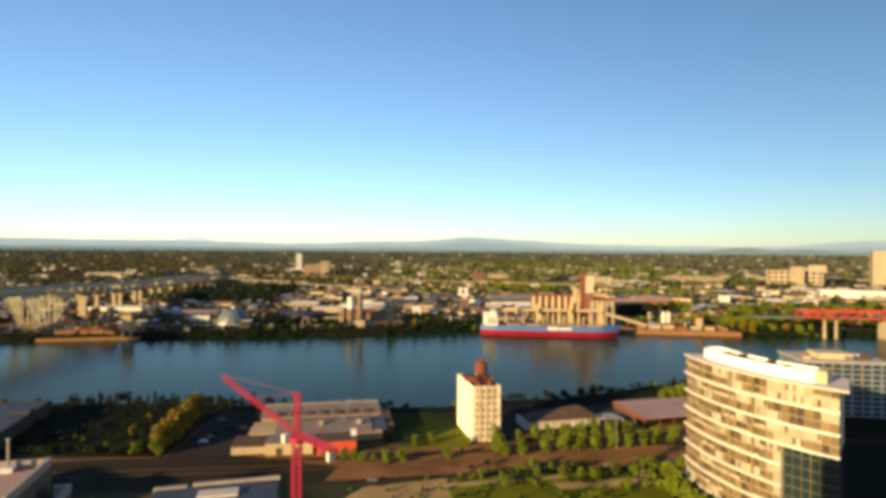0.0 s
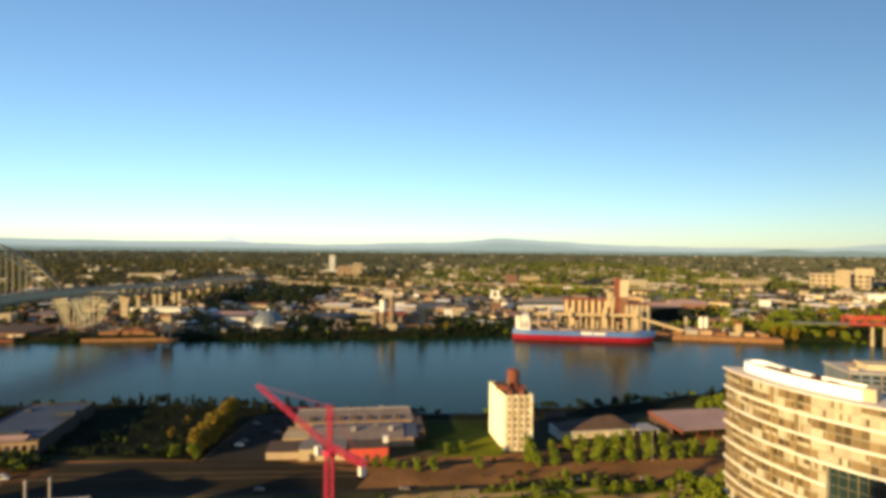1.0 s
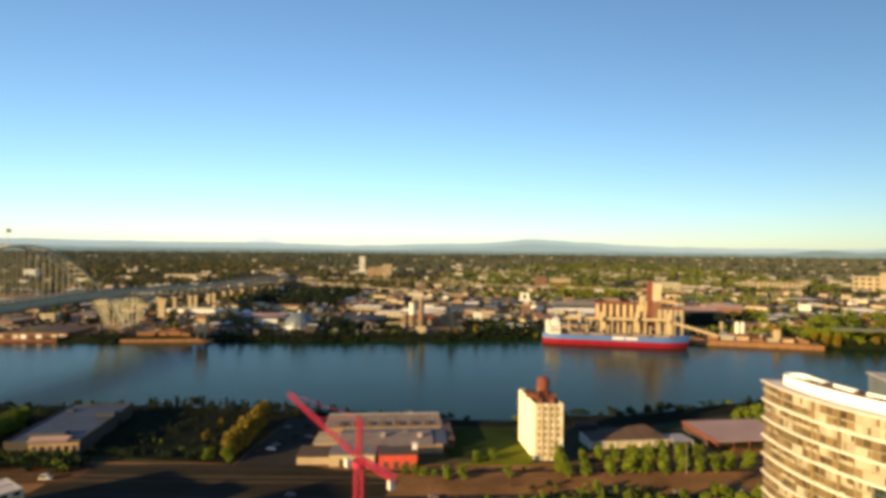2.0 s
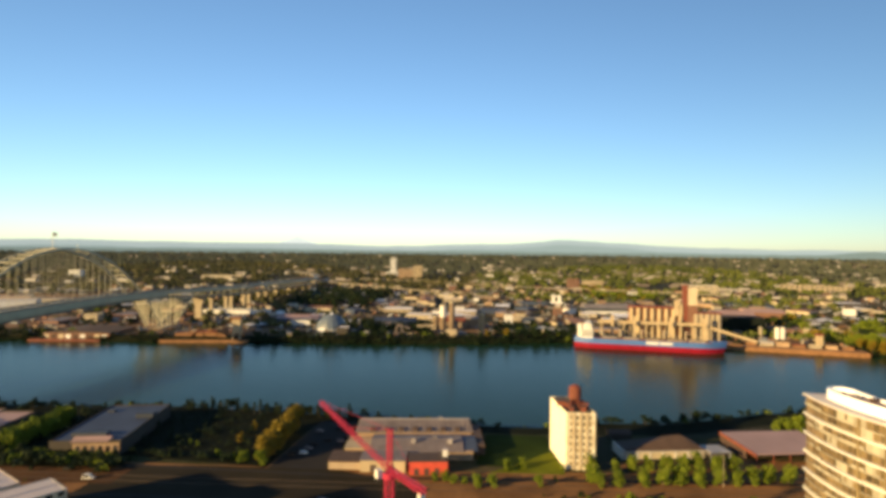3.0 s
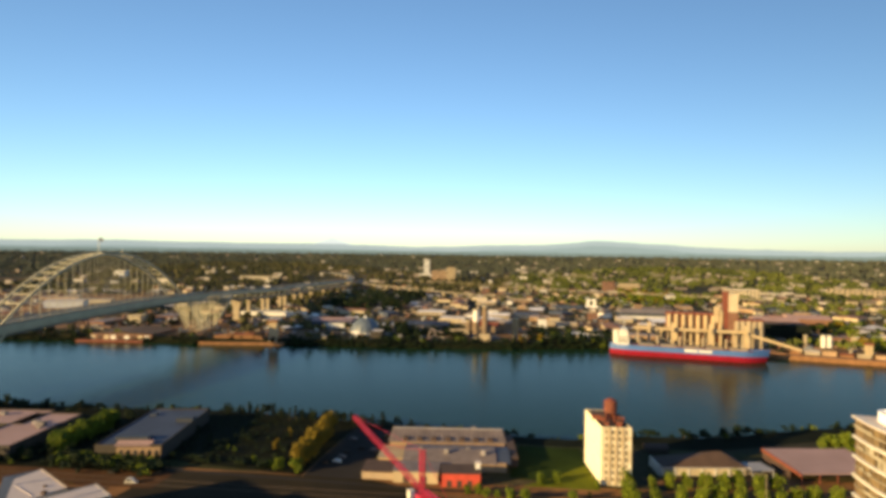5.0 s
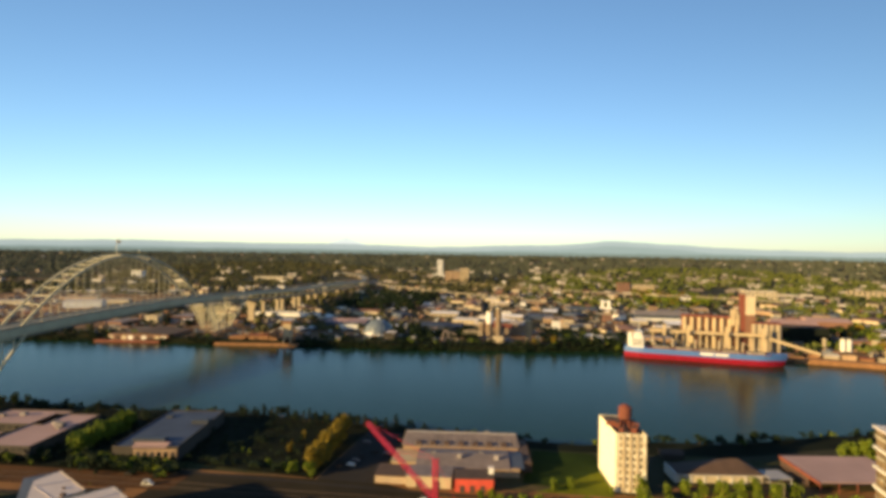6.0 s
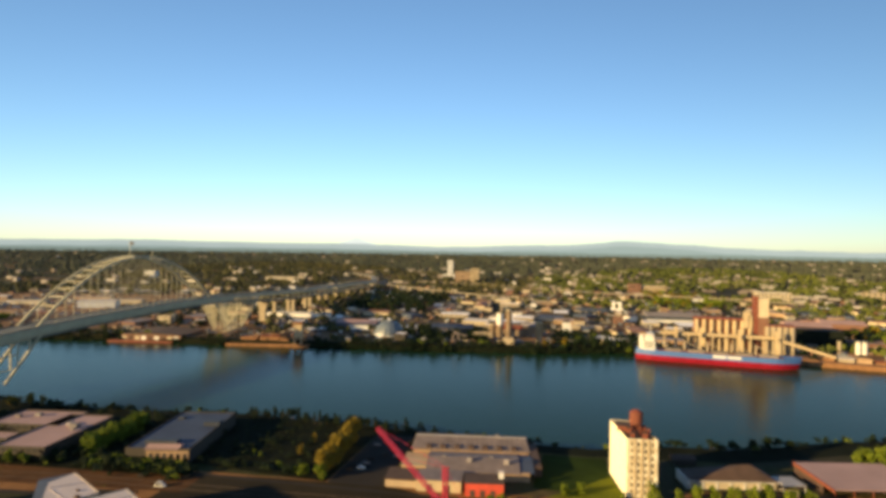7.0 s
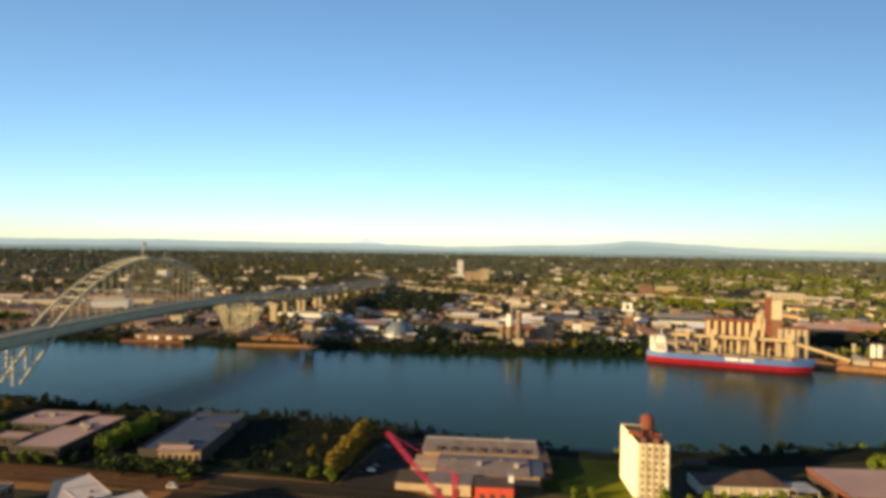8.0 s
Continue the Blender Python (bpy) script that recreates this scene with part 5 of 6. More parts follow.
# The slope's blue-grey paints in the shaded side of the pale roof.
for poly, zs in (([top_n, eave_w, top_w], (18.8, 18.0, 18.8)), ([top_w, eave_w, eave_s, top_s], (18.8, 18.0, 18.0, 18.8)), ([top_s, eave_s, eave_se, top_se], (18.8, 18.0, 18.0, 18.8))):
    part("wall", Shape().prism(poly, 0, zs), CREAM, t)
    part("roof_slope", Shape().prism(poly, zs, [z + 0.3 for z in zs]), BLUE_ROOF, t, "sloping roof edge painted blue-grey as its shaded side")
part("parapet", Shape().beam((*top_n, 19.2), (*top_e, 19.2), 0.4, 0.4), KERB, t)
part("parapet", Shape().beam((*top_e, 19.2), (*top_se, 19.2), 0.4, 0.4), KERB, t)
part("roof_ridge", Shape().beam((-219.2, 211.7, 19.2), (-210.7, 220.6, 19.2), 0.5, 0.5), BRIGHT_ROOF, t)
part("roof_ridge", Shape().beam((-218.6, 211.2, 19.15), (-202.9, 204.6, 19.15), 0.4, 0.3), BRIGHT_ROOF, t)
for x, y, w, h in ((-200.6, 207.6, 0.8, 1.0), (-206, 213, 0.5, 0.7)):
    part("roof_unit", Shape().box(x - w, x + w, y - w, y + w, 19.1, 19.1 + h), DARK_ROOF, t)
for k in range(5):
    for f in (0.15, 0.38, 0.62, 0.85):
        p = Vector(top_e).lerp(Vector(top_se), f)
        part("window", Shape().obox((p.x + 0.05, p.y - 0.02, 2.2 + 3.6 * k), (2.4, 0.3, 1.6), math.atan2(20.7, 6.4)), GLASS, t)
pale_block(-191.1, 199.1, 16, 40, 26, -29, "mid-rise wing with a pale ridged roof", 1, 0.3, BRIGHT_ROOF)
pale_block(-272.4, 202.6, 34, 30, 19.8, 14, "low building with a blue-grey flat roof", 0, 0.15, BLUE_ROOF, 3, 0.3, OLIVE_WALL)
# Out-of-view slab, added only to throw shade over the rail lot.
pale_block(-246, 102.4, 53, 20, 60, -49, "unseen slab added behind the mid-rise roofs to shade the lot", 2, floors=13)
# roofs of the tall towers close to the camera
t = pale_block(-35.5, 62.1, 8, 8, 89.2, 15, "tall tower with a flat lavender roof and pale parapet", 0, 0.7, PINK_ROOF, 24, 0.35, OLIVE_WALL)
part("terrace", Shape().box(4.05, 5.3, -4, 4.7, 0, 79.6), OLIVE_WALL, t)
part("terrace_parapet", Shape().box(4.05, 5.3, 4.3, 4.7, 79.6, 80.3).box(5.0, 5.3, -4, 4.3, 79.6, 80.3), KERB, t)
for x, y in ((-0.4, 2.6), (1.3, 2.9)):
    f = part("flue", Shape().cyl(x, y, 82.3, 84.9, 0.1, 0.1, 10), KERB, t, "dull pale roof flue pipe")
    part("cap", Shape().cyl(x, y, 84.9, 85.1, 0.16, 0.1, 10), KERB, f)
    part("curb", Shape().box(x - .45, x + .45, y - .45, y + .45, 82.3, 82.75), WHITE, f)
t = thing("building", local(-15.6, 58.4, 7, 14.8), "narrow tower top with a dark roof and a pale kerb", "building")
part("wall", Shape().box(-4.5, 4.5, -4, 4, 0, 82.7), OLIVE_WALL, t)
part("roof", Shape().box(-4.35, 4.35, -3.85, 3.85, 82.7, 82.8), NAVY, t)
part("kerb", Shape().box(-1.8, 4.5, 3.7, 4.0, 82.7, 83.0), KERB, t)
part("kerb", Shape().box(-4.5, -2.2, 3.6, 4.0, 82.7, 82.9), KERB, t)
part("roof_unit", Shape().box(-1.2, 1.6, 1.2, 2.4, 82.8, 83.0), WHITE_ROOF, t)


def build_sheds():
    t = thing("shed", local(65.7, 358.9, 7, 13), "low shed with a dark brown hipped roof and white end wall", "shed")
    part("wall", Shape().box(-22.4, 22.4, -13.2, 1.4, 0, 4.4), CREAM, t)
    part("roof", Shape().add([(-23.4, -14, 4.4), (23.4, -14, 4.4), (23.4, 2, 4.4), (-22.5, 2, 4.4), (9, -5.9, 10.4), (12.5, -5.9, 10.4)],
                             [(3, 2, 1, 0), (0, 1, 5, 4), (1, 2, 5), (2, 3, 4, 5), (3, 0, 4)]), DARK_ROOF, t)
    part("fascia", Shape().box(-23.5, 23.5, -14.15, -13.95, 3.9, 4.5), WHITE_ROOF, t, "pale eaves board")
    for i in range(7):
        part("column", Shape().box(-22 + i * 7, -21.3 + i * 7, -13.6, -13.25, 0, 4.3), WHITE, t)
    part("end_wall", Shape().box(-23.0, -22.45, -13.9, 1.4, 0, 5.0), WHITE, t, "white end wall")
    t = thing("open_shed", local(134, 368, 7, 14), "open shed with a pale roof and red-brown gable", "shed")
    part("roof", Shape().prism([(-24, -17), (24, -17), (24, 17), (-24, 17)], [5.2, 5.2, 6.2, 6.2], [5.7, 5.7, 6.8, 6.8]), PINK_ROOF, t)
    part("gable_board", Shape().prism([(-24.4, -17.4), (-24.1, -17.4), (-24.1, 17.4), (-24.4, 17.4)], [4.0, 4.0, 5.0, 5.0], [5.8, 5.8, 6.9, 6.9]), RUST, t)
    part("back_wall", Shape().box(-24, 24, 16.4, 16.8, 0, 6.1), DARK_ROOF, t)
    part("side_wall", Shape().box(-24, -23.6, -8, 16.4, 0, 4.6), DARK_ROOF, t)
    for i in range(6):
        part("post", Shape().box(-23.5 + i * 9.3, -23.1 + i * 9.3, -16.6, -16.2, 0, 5.2), RUST, t)
    t = thing("canopy", local(96, 356, 7, 16.6), "pale flat canopy on posts beside the shed", "canopy")
    part("roof", Shape().box(-6, 6, -8, 4, 4.2, 4.6), WHITE_ROOF, t)
    for x, y in ((-5.5, -7.5), (5.5, -7.5), (-5.5, 3.5), (5.5, 3.5)):
        part("post", Shape().box(x - .15, x + .15, y - .15, y + .15, 0, 4.2), WHITE, t)
    block(49.5, 379, 12, 8, 3.2, 13, DARK_WALL, DARK_ROOF, "small dark-roofed boathouse at the bank", "shed", pitch=1.4)
    block(20, 386, 10, 7, 3.5, 14, WHITE, DARK_ROOF, "small white hut at the bank", "shed", pitch=1.5)


build_sheds()


def build_lamp(x, y, h, rz):
    t = thing("light_mast", local(x, y, 7, rz), "tall pale light mast with a long arm", "lamp post")
    part("pole", Shape().cyl(0, 0, 0, h, 0.2, 0.12, 8), CONCRETE, t)
    part("arm", Shape().beam((0, 0, h), (-7, 0, h + 0.4), 0.18), CONCRETE, t)
    part("head", Shape().box(-7.8, -6.4, -0.4, 0.4, h + 0.1, h + 0.5), CONCRETE, t)


build_lamp(88.6, 312, 15, 0)


# second tower behind the curved one
def build_second_tower():
    t = thing("glass_tower", local(250, 389, 7, -8), "blue-grey glass apartment block with white vertical strips", "building")
    part("wall", Shape().box(-25, 25, -17, 17, 0, 33), mat("blue_grey_cladding", (0.14, 0.165, 0.20), 0.4, vary=0.3, scale=0.1), t)
    part("roof", Shape().box(-26, 26, -18, 18, 33, 33.7), WHITE_ROOF, t)
    part("penthouse", Shape().box(-12, 8, -8, 8, 33.7, 37), CREAM, t)
    me = Shape().box(-2.0, 2.0, -0.1, 0.15, 0.6, 2.5).mesh("window")
    me.materials.append(TEAL_GLASS)
    for j in range(10):
        for i in range(9):
            part("window", me, None, t, m=pose(-22 + 5.5 * i, -17, 0.6 + j * 3.2))
    for x in (-25, -8.3, 8.3, 25):
        part("fin", Shape().box(x - .5, x + .5, -17.6, -16.9, 0, 33), GREY_ROOF, t)
    for i, (x, y) in enumerate(((-20, -10), (-16, 4), (14, -8), (19, 6), (3, -13))):
        part("roof_unit", Shape().box(x - 2, x + 2, y - 1.5, y + 1.5, 33.7, 35.2 + (i % 3)), (CREAM, GREY_ROOF, DARK_ROOF)[i % 3], t)


build_second_tower()


# ---- parked vehicles ----
def car_parts(t, length, width, height, paint):
    L, W, H = length, width, height
    body = Shape()
    side = [(-L / 2, 0.35), (L / 2, 0.35), (L / 2, 0.85), (L * 0.28, 0.95), (L * 0.12, H), (-L * 0.34, H), (-L * 0.46, 0.95), (-L / 2, 0.9)]
    n = len(side)
    body.add([(x, -W / 2, z) for x, z in side] + [(x, W / 2, z) for x, z in side], [tuple(range(n)), tuple(range(2 * n - 1, n - 1, -1))] + [((i + 1) % n, i, n + i, n + (i + 1) % n) for i in range(n)])
    part("body", body, paint, t)
    part("window", Shape().box(-L * .33, L * .12, -W / 2 - 0.02, W / 2 + 0.02, 0.98, H - 0.12), GLASS, t)
    for x in (-L * .3, L * .3):
        for y in (-W / 2 + .1, W / 2 - .1):
            s = Shape()
            m = 12
            s.add([(x + .33 * math.cos(a), y + e, .33 + .33 * math.sin(a)) for e in (-.12, .12) for a in [2 * math.pi * i / m for i in range(m)]],
                  [tuple(range(m)), tuple(range(2 * m - 1, m - 1, -1))] + [((i + 1) % m, i, m + i, m + (i + 1) % m) for i in range(m)])
            part("wheel", s, ASPHALT, t)


CAR_PAINT = [("white", WHITE), ("silver", GREY_ROOF), ("dark grey", ASPHALT)]
protos = []
for word, paint in CAR_PAINT:
    t = thing("car", local(-123.5, 316 + 7 * len(protos), 7.1, 8), word + " parked car on the asphalt", "car", "parked cars")
    car_parts(t, 4.6, 1.85, 1.5, paint)
    protos.append(t)
cr = random.Random(4)
for row_x in (-129, -118, -110):
    for j in range(13):
        if cr.random() < 0.17:
            copy_thing(cr.choice([protos[0], protos[1], protos[1], protos[2], protos[2], protos[2]]), local(row_x + cr.uniform(-.4, .4), 308 + 5 * j, 7.1, cr.choice([8, 188])))
for x, y in ((-228, 272), (30, 281), (78, 287), (-92, 262), (46, 284), (108, 292), (-30, 268)):
    copy_thing(cr.choice(protos[:3]), local(x, y, 7.1, 10))
v = thing("van", local(-210, 264.5, 7.1, 14), "white delivery van on the dark lot", "van")
car_parts(v, 5.6, 2.0, 2.3, WHITE)

for i in range(34):
    y = cr.uniform(640, 1480)
    lane = cr.choice([-8, -4.5, 4.5, 8])
    k = copy_thing(cr.choice(protos[:3]), local(float(BX(y)) + lane, y, float(BZ(y)) + 0.05, 94 if lane > 0 else 274))
    k["label"] = "small car standing on the bridge deck"
# ---- far bank: wharves and named works ----
def wharf(x, y, w, d, rz, label, top=2.2, timber=TIMBER):
    t = thing("wharf", local(x, y, 0, rz), label, "wharf")
    part("deck", Shape().box(-w / 2, w / 2, -d / 2, d / 2, top - 0.9, top), timber, t)
    part("fender", Shape().box(-w / 2, w / 2, -d / 2 - 0.3, -d / 2, -0.5, top + 0.3), timber, t)
    k = int(w / 6)
    me = Shape().cyl(0, 0, -5, top - 0.9, 0.45, 0.45, 8).mesh("pile")
    me.materials.append(timber)
    for i in range(k + 1):
        for yy in (-d / 2 + .6, 0):
            part("pile", me, None, t, m=pose(-w / 2 + i * w / k, yy, 0))
    return t


wharf(-580, 660, 86, 24, 12, "dark red-brown timber wharf on piles", timber=RUST)
t = block(-575, 690, 82, 62, 7, 10, BRICK, DARK_ROOF, "long dark-roofed wharf shed with open pale bays", "shed", z=2.2, pitch=3, along="y")
for i in range(9):
    part("bay_door", Shape().box(-40 + 9 * i, -34 + 9 * i, -31.3, -30.9, 0.3, 5.2), WHITE if i in (3, 5, 8) else CREAM if i in (0, 2, 7) else DARK_ROOF, t)
block(-657, 790, 20, 16, 10, 10, CREAM, DARK_ROOF, "small cream wharf office building", cols=4, floors=2)
wharf(-410, 690, 108, 26, 12, "brown timber barge dock on piles", 3.0)
for i, (x, y, w, h) in enumerate(((-440, 690, 22, 6), (-412, 694, 26, 8), (-392, 696, 10, 12), (-426, 700, 12, 5))):
    block(x, y, w, 10, h, 12, TIMBER, RUST, "rusty brown dock shed and machinery", "shed", z=3.0, pitch=2 if i % 2 else 0)
for i in range(9):
    x = -455 + 11 * i
    s = thing("timber_stack", local(x, 681.5 + 2.3 * i + (i % 2) * 4, 3.0, 12 + (i * 37 % 30) - 15), "stack of orange-brown sawn timber on the dock", "timber", "timber stacks")
    for k in range(2 + i % 3):
        part("bundle", Shape().box(-4 + k * .6, 4 - k * .5, -1.6, 1.6, k * 1.35, k * 1.35 + 1.25), TIMBER, s)
t = thing("hopper_tower", local(-373, 697, 3, 12), "tall tan concrete hopper tower on the dock", "tower")
part("tower", Shape().box(-5, 5, -5, 5, 8, 25), SILO, t)
part("cap", Shape().box(-7, 6, -6, 6, 25, 28), TIMBER, t)
for x in (-4.3, 4.3):
    for y in (-4.3, 4.3):
        part("leg", Shape().box(x - .7, x + .7, y - .7, y + .7, 0, 9), SILO, t)
part("conveyor", Shape().beam((-5, 0, 23), (-46, 6, 6), 2.2, 2.0), TIMBER, t)
t = thing("derrick", local(-430, 684, 3, 12), "brown timber derrick with a slanting boom", "crane")
part("mast", Shape().beam((0, 0, 0), (0, 0, 17), 1.0), TIMBER, t)
part("boom", Shape().beam((0, 0, 3), (17, 0, 19), 0.9), TIMBER, t)
part("stay", Shape().beam((0, 0, 17), (17, 0, 19), 0.25), TIMBER, t)
block(-501, 930, 110, 26, 6, 5, WHITE, WHITE_ROOF, "long low depot with a pale roof", "warehouse")
block(-352, 842, 62, 34, 9, 8, BLUE_ROOF, PINK_ROOF, "warehouse with a lavender-grey roof", "warehouse", pitch=4)
block(-340, 820, 34, 7, 6, 8, WHITE, WHITE_ROOF, "white fronted loading dock", "warehouse")
# geodesic dome
t = thing("dome", local(-281, 786, 6, 0), "white and blue-grey geodesic storage dome", "dome")
part("shell", Shape().dome(0, 0, 2.5, 20.5, 16, 5, 0.92), mat("pale_dome_panels", (0.105, 0.13, 0.16), 0.5, vary=0.2, scale=0.1), t)
part("base_wall", Shape().cyl(0, 0, -1, 2.5, 20.5, 20.5, 16), WHITE, t)
part("vent", Shape().cyl(0, 0, 20.8, 24, 2.4, 1.8, 10), WHITE, t)
part("front_shell", Shape().dome(-5, -12, -1, 10.5, 14, 4, 0.75), WHITE, t)
# cement silos
BROWN_CONCRETE = mat("brown_grey_concrete", (0.19, 0.135, 0.09), 0.85, vary=0.35, scale=0.1)
def silo(x, y, r, h, material, label, cap=True):
    t = thing("silo", local(x, y, float(ground_z(x, y)), 0), label, "silo", "cement silos")
    part("barrel", Shape().cyl(0, 0, -1, h, r, r, 20), material, t)
    if cap:
        part("cap", Shape().cyl(0, 0, h, h + r * 0.35, r * 1.04, r * 0.3, 20), material, t)
    part("rail", Shape().cyl(0, 0, h - 0.6, h + 0.5, r * 1.07, r * 1.07, 20), STEEL, t)
    return t
w = silo(-127, 803, 4.4, 36, BROWN_CONCRETE, "white topped concrete cement silo")
part("top_band", Shape().cyl(0, 0, 20, 35.2, 4.5, 4.5, 20), WHITE, w, "white painted top band")
silo(-138, 808, 4, 20, BROWN_CONCRETE, "short concrete cement silo")
silo(-110, 772, 3.7, 44, BROWN_CONCRETE, "tall brown-grey concrete silo")
silo(-74, 805, 4.6, 26, mat("tan_concrete", (0.27, 0.20, 0.115), 0.85, vary=0.3, scale=0.1), "short tan concrete storage silo")
block(-122, 836, 44, 18, 11, 4, BROWN_CONCRETE, RUST, "brown concrete works hall behind the silos", "works", pitch=5)
block(-92, 846, 22, 16, 15, 4, BROWN_CONCRETE, MID_ROOF, "tall rusty cement works hall", "works", pitch=4)
block(-150, 806, 26, 16, 8, 4, CONCRETE, DARK_ROOF, "low concrete works building", "works", cols=5, floors=2)
block(-110, 770, 14, 9, 8, 0, CONCRETE, DARK_ROOF, "small concrete silo base house", "works")
wharf(-100, 755, 88, 10, 12, "brown timber silo wharf on piles")
t = thing("gantry_crane", local(-176, 750, 4, 5), "grey A-frame gantry crane at the bank", "crane")
for x in (-9, 9):
    for y in (-4, 4):
        part("leg", Shape().beam((x, y, -4), (x * 0.15, y, 17), 0.9), GREY_ROOF, t)
part("girder", Shape().beam((-2, 0, 17), (14, 0, 12), 1.4), GREY_ROOF, t)
block(-43, 918, 12, 10, 14, 10, WHITE, DARK_ROOF, "tall white gabled mill house", pitch=4, along="y")
block(-14, 952, 46, 14, 5, 5, CONCRETE, WHITE_ROOF, "long low shed with a pale roof", "shed")
t = thing("twin_tower_plant", local(39, 1214, 11, 0), "white plant with two square towers", "building")
part("tower", Shape().box(-9, -3.5, -4, 4, -1, 18), WHITE, t)
part("tower", Shape().box(3.5, 9, -4, 4, -1, 18), WHITE, t)
part("link", Shape().box(-3.5, 3.5, -3, 3, 14, 17), WHITE, t)
part("base", Shape().box(-12, 12, -5, 8, -1, 5), WHITE, t)
block(36, 1042, 16, 14, 11, 5, BRICK, DARK_ROOF, "square red brick works building", cols=5, floors=3)
block(128, 1100, 92, 44, 9, 6, NAVY, MID_ROOF, "long navy warehouse with a blue-grey roof", "warehouse", pitch=6)
block(128, 1074, 86, 6, 4, 6, WHITE, WHITE_ROOF, "pale loading canopy of the navy warehouse", "canopy")
block(127, 1614, 92, 30, 19, 4, SILO, WHITE_ROOF, "long orange-tan school building", cols=12, floors=3)
block(95, 1606, 30, 30, 24, 4, BRICK, DARK_ROOF, "red brick end block of the school", cols=5, floors=4)
block(-205, 852, 60, 40, 9, 8, NAVY, BLUE_ROOF, "dark blue-grey metal hall beside the dome", "warehouse", pitch=3)
block(391, 1500, 72, 30, 20, 2, CREAM, TOWN_ROOF, "long pale yellow building among the trees", cols=9, floors=4)
# twin tanks, sheds and the timber dock beyond the ship
for k, (x, y) in enumerate(((312, 838), (319, 839))):
    silo(x, y, 3.1, 15, WHITE, "white steel storage tank")
silo(293, 842, 2.2, 14, CONCRETE, "slim pale concrete storage tank")
block(289, 905, 56, 30, 21, -4, DARK_HALL, DARK_ROOF, "dark storage hall beside the elevator", "warehouse", win=GLASS)
block(300, 985, 60, 40, 17, -2, BRICK, PINK_ROOF, "long salmon brick warehouse building", "warehouse", pitch=5)
block(368, 1050, 60, 40, 13, -2, BRICK, PINK_ROOF, "long salmon brick warehouse building", "warehouse", pitch=5)
block(240, 1010, 26, 24, 34, -2, SILO, WHITE_ROOF, "tall tan concrete mill block", cols=4, floors=6)
wharf(308, 772, 142, 26, -9, "long brown timber dock on piles", 5.0)
for i in range(7):
    block(262 + 17 * i, 786 - 2.6 * i, 10 + (i * 53 % 6), 7, 2.5 + (i * 37 % 3), -9, [TIMBER, CONCRETE, TAN_WALL][i % 3], [RUST, WHITE_ROOF, DARK_ROOF][i % 3], "small dock shed among stacked timber", "shed", z=5.0, group="dock sheds", pitch=1.5 * (i % 2))
t = thing("dock_post", local(336, 778, 5, 0), "tan concrete loading tower on the dock", "tower")
part("tower", Shape().box(-3, 3, -3, 3, 0, 15), SILO, t)
part("cap", Shape().box(-3.6, 3.6, -3.6, 3.6, 15, 17), RUST, t)
block(536, 1124, 16, 14, 12, -6, WHITE, DARK_ROOF, "white gabled house among trees", "house", pitch=4, along="y")
# civic buildings on the far right and far centre
block(924, 1545, 126, 70, 34, -30, CONCRETE, CREAM, "large tan civic building with dark doors", cols=9, floors=3)
block(905, 1500, 30, 30, 46, -30, CONCRETE, CREAM, "tan stair tower of the civic building")
block(985, 1545, 40, 30, 47, -30, CONCRETE, CREAM, "tan stage tower of the civic building")
block(1142, 1490, 90, 70, 86, -30, CONCRETE, CREAM, "tall plain tan tower block")
block(850, 1190, 150, 60, 13, -28, WHITE, WHITE_ROOF, "long white-roofed exhibition hall", "hall")
block(690, 1605, 150, 40, 15, -22, CONCRETE, DARK_ROOF, "long low orange-tan warehouse", "warehouse", cols=14, floors=2)
t = block(-494, 1972, 19, 20, 60, 10, WHITE, WHITE_ROOF, "slender white residential tower", "tower", cols=5, floors=14)
block(-494, 1950, 40, 26, 12, 10, WHITE, WHITE_ROOF, "white podium of the slender tower", cols=8, floors=4)
block(-405, 1838, 74, 40, 30, 10, TAN_WALL, SILO, "tan and brick hospital block", cols=12, floors=6)
block(-380, 1842, 28, 40, 40, 10, SILO, SILO, "taller tan hospital wing block", cols=5, floors=8)
block(-1344, 1526, 32, 24, 18, 10, WHITE, WHITE_ROOF, "white office block among trees", cols=8, floors=5)
block(-886, 885, 62, 34, 11, 30, WHITE, WHITE_ROOF, "large white shed by the rail yard", "shed", pitch=4)
block(-925, 1612, 118, 20, 10, 18, CREAM, WHITE_ROOF, "long low cream building", "building")


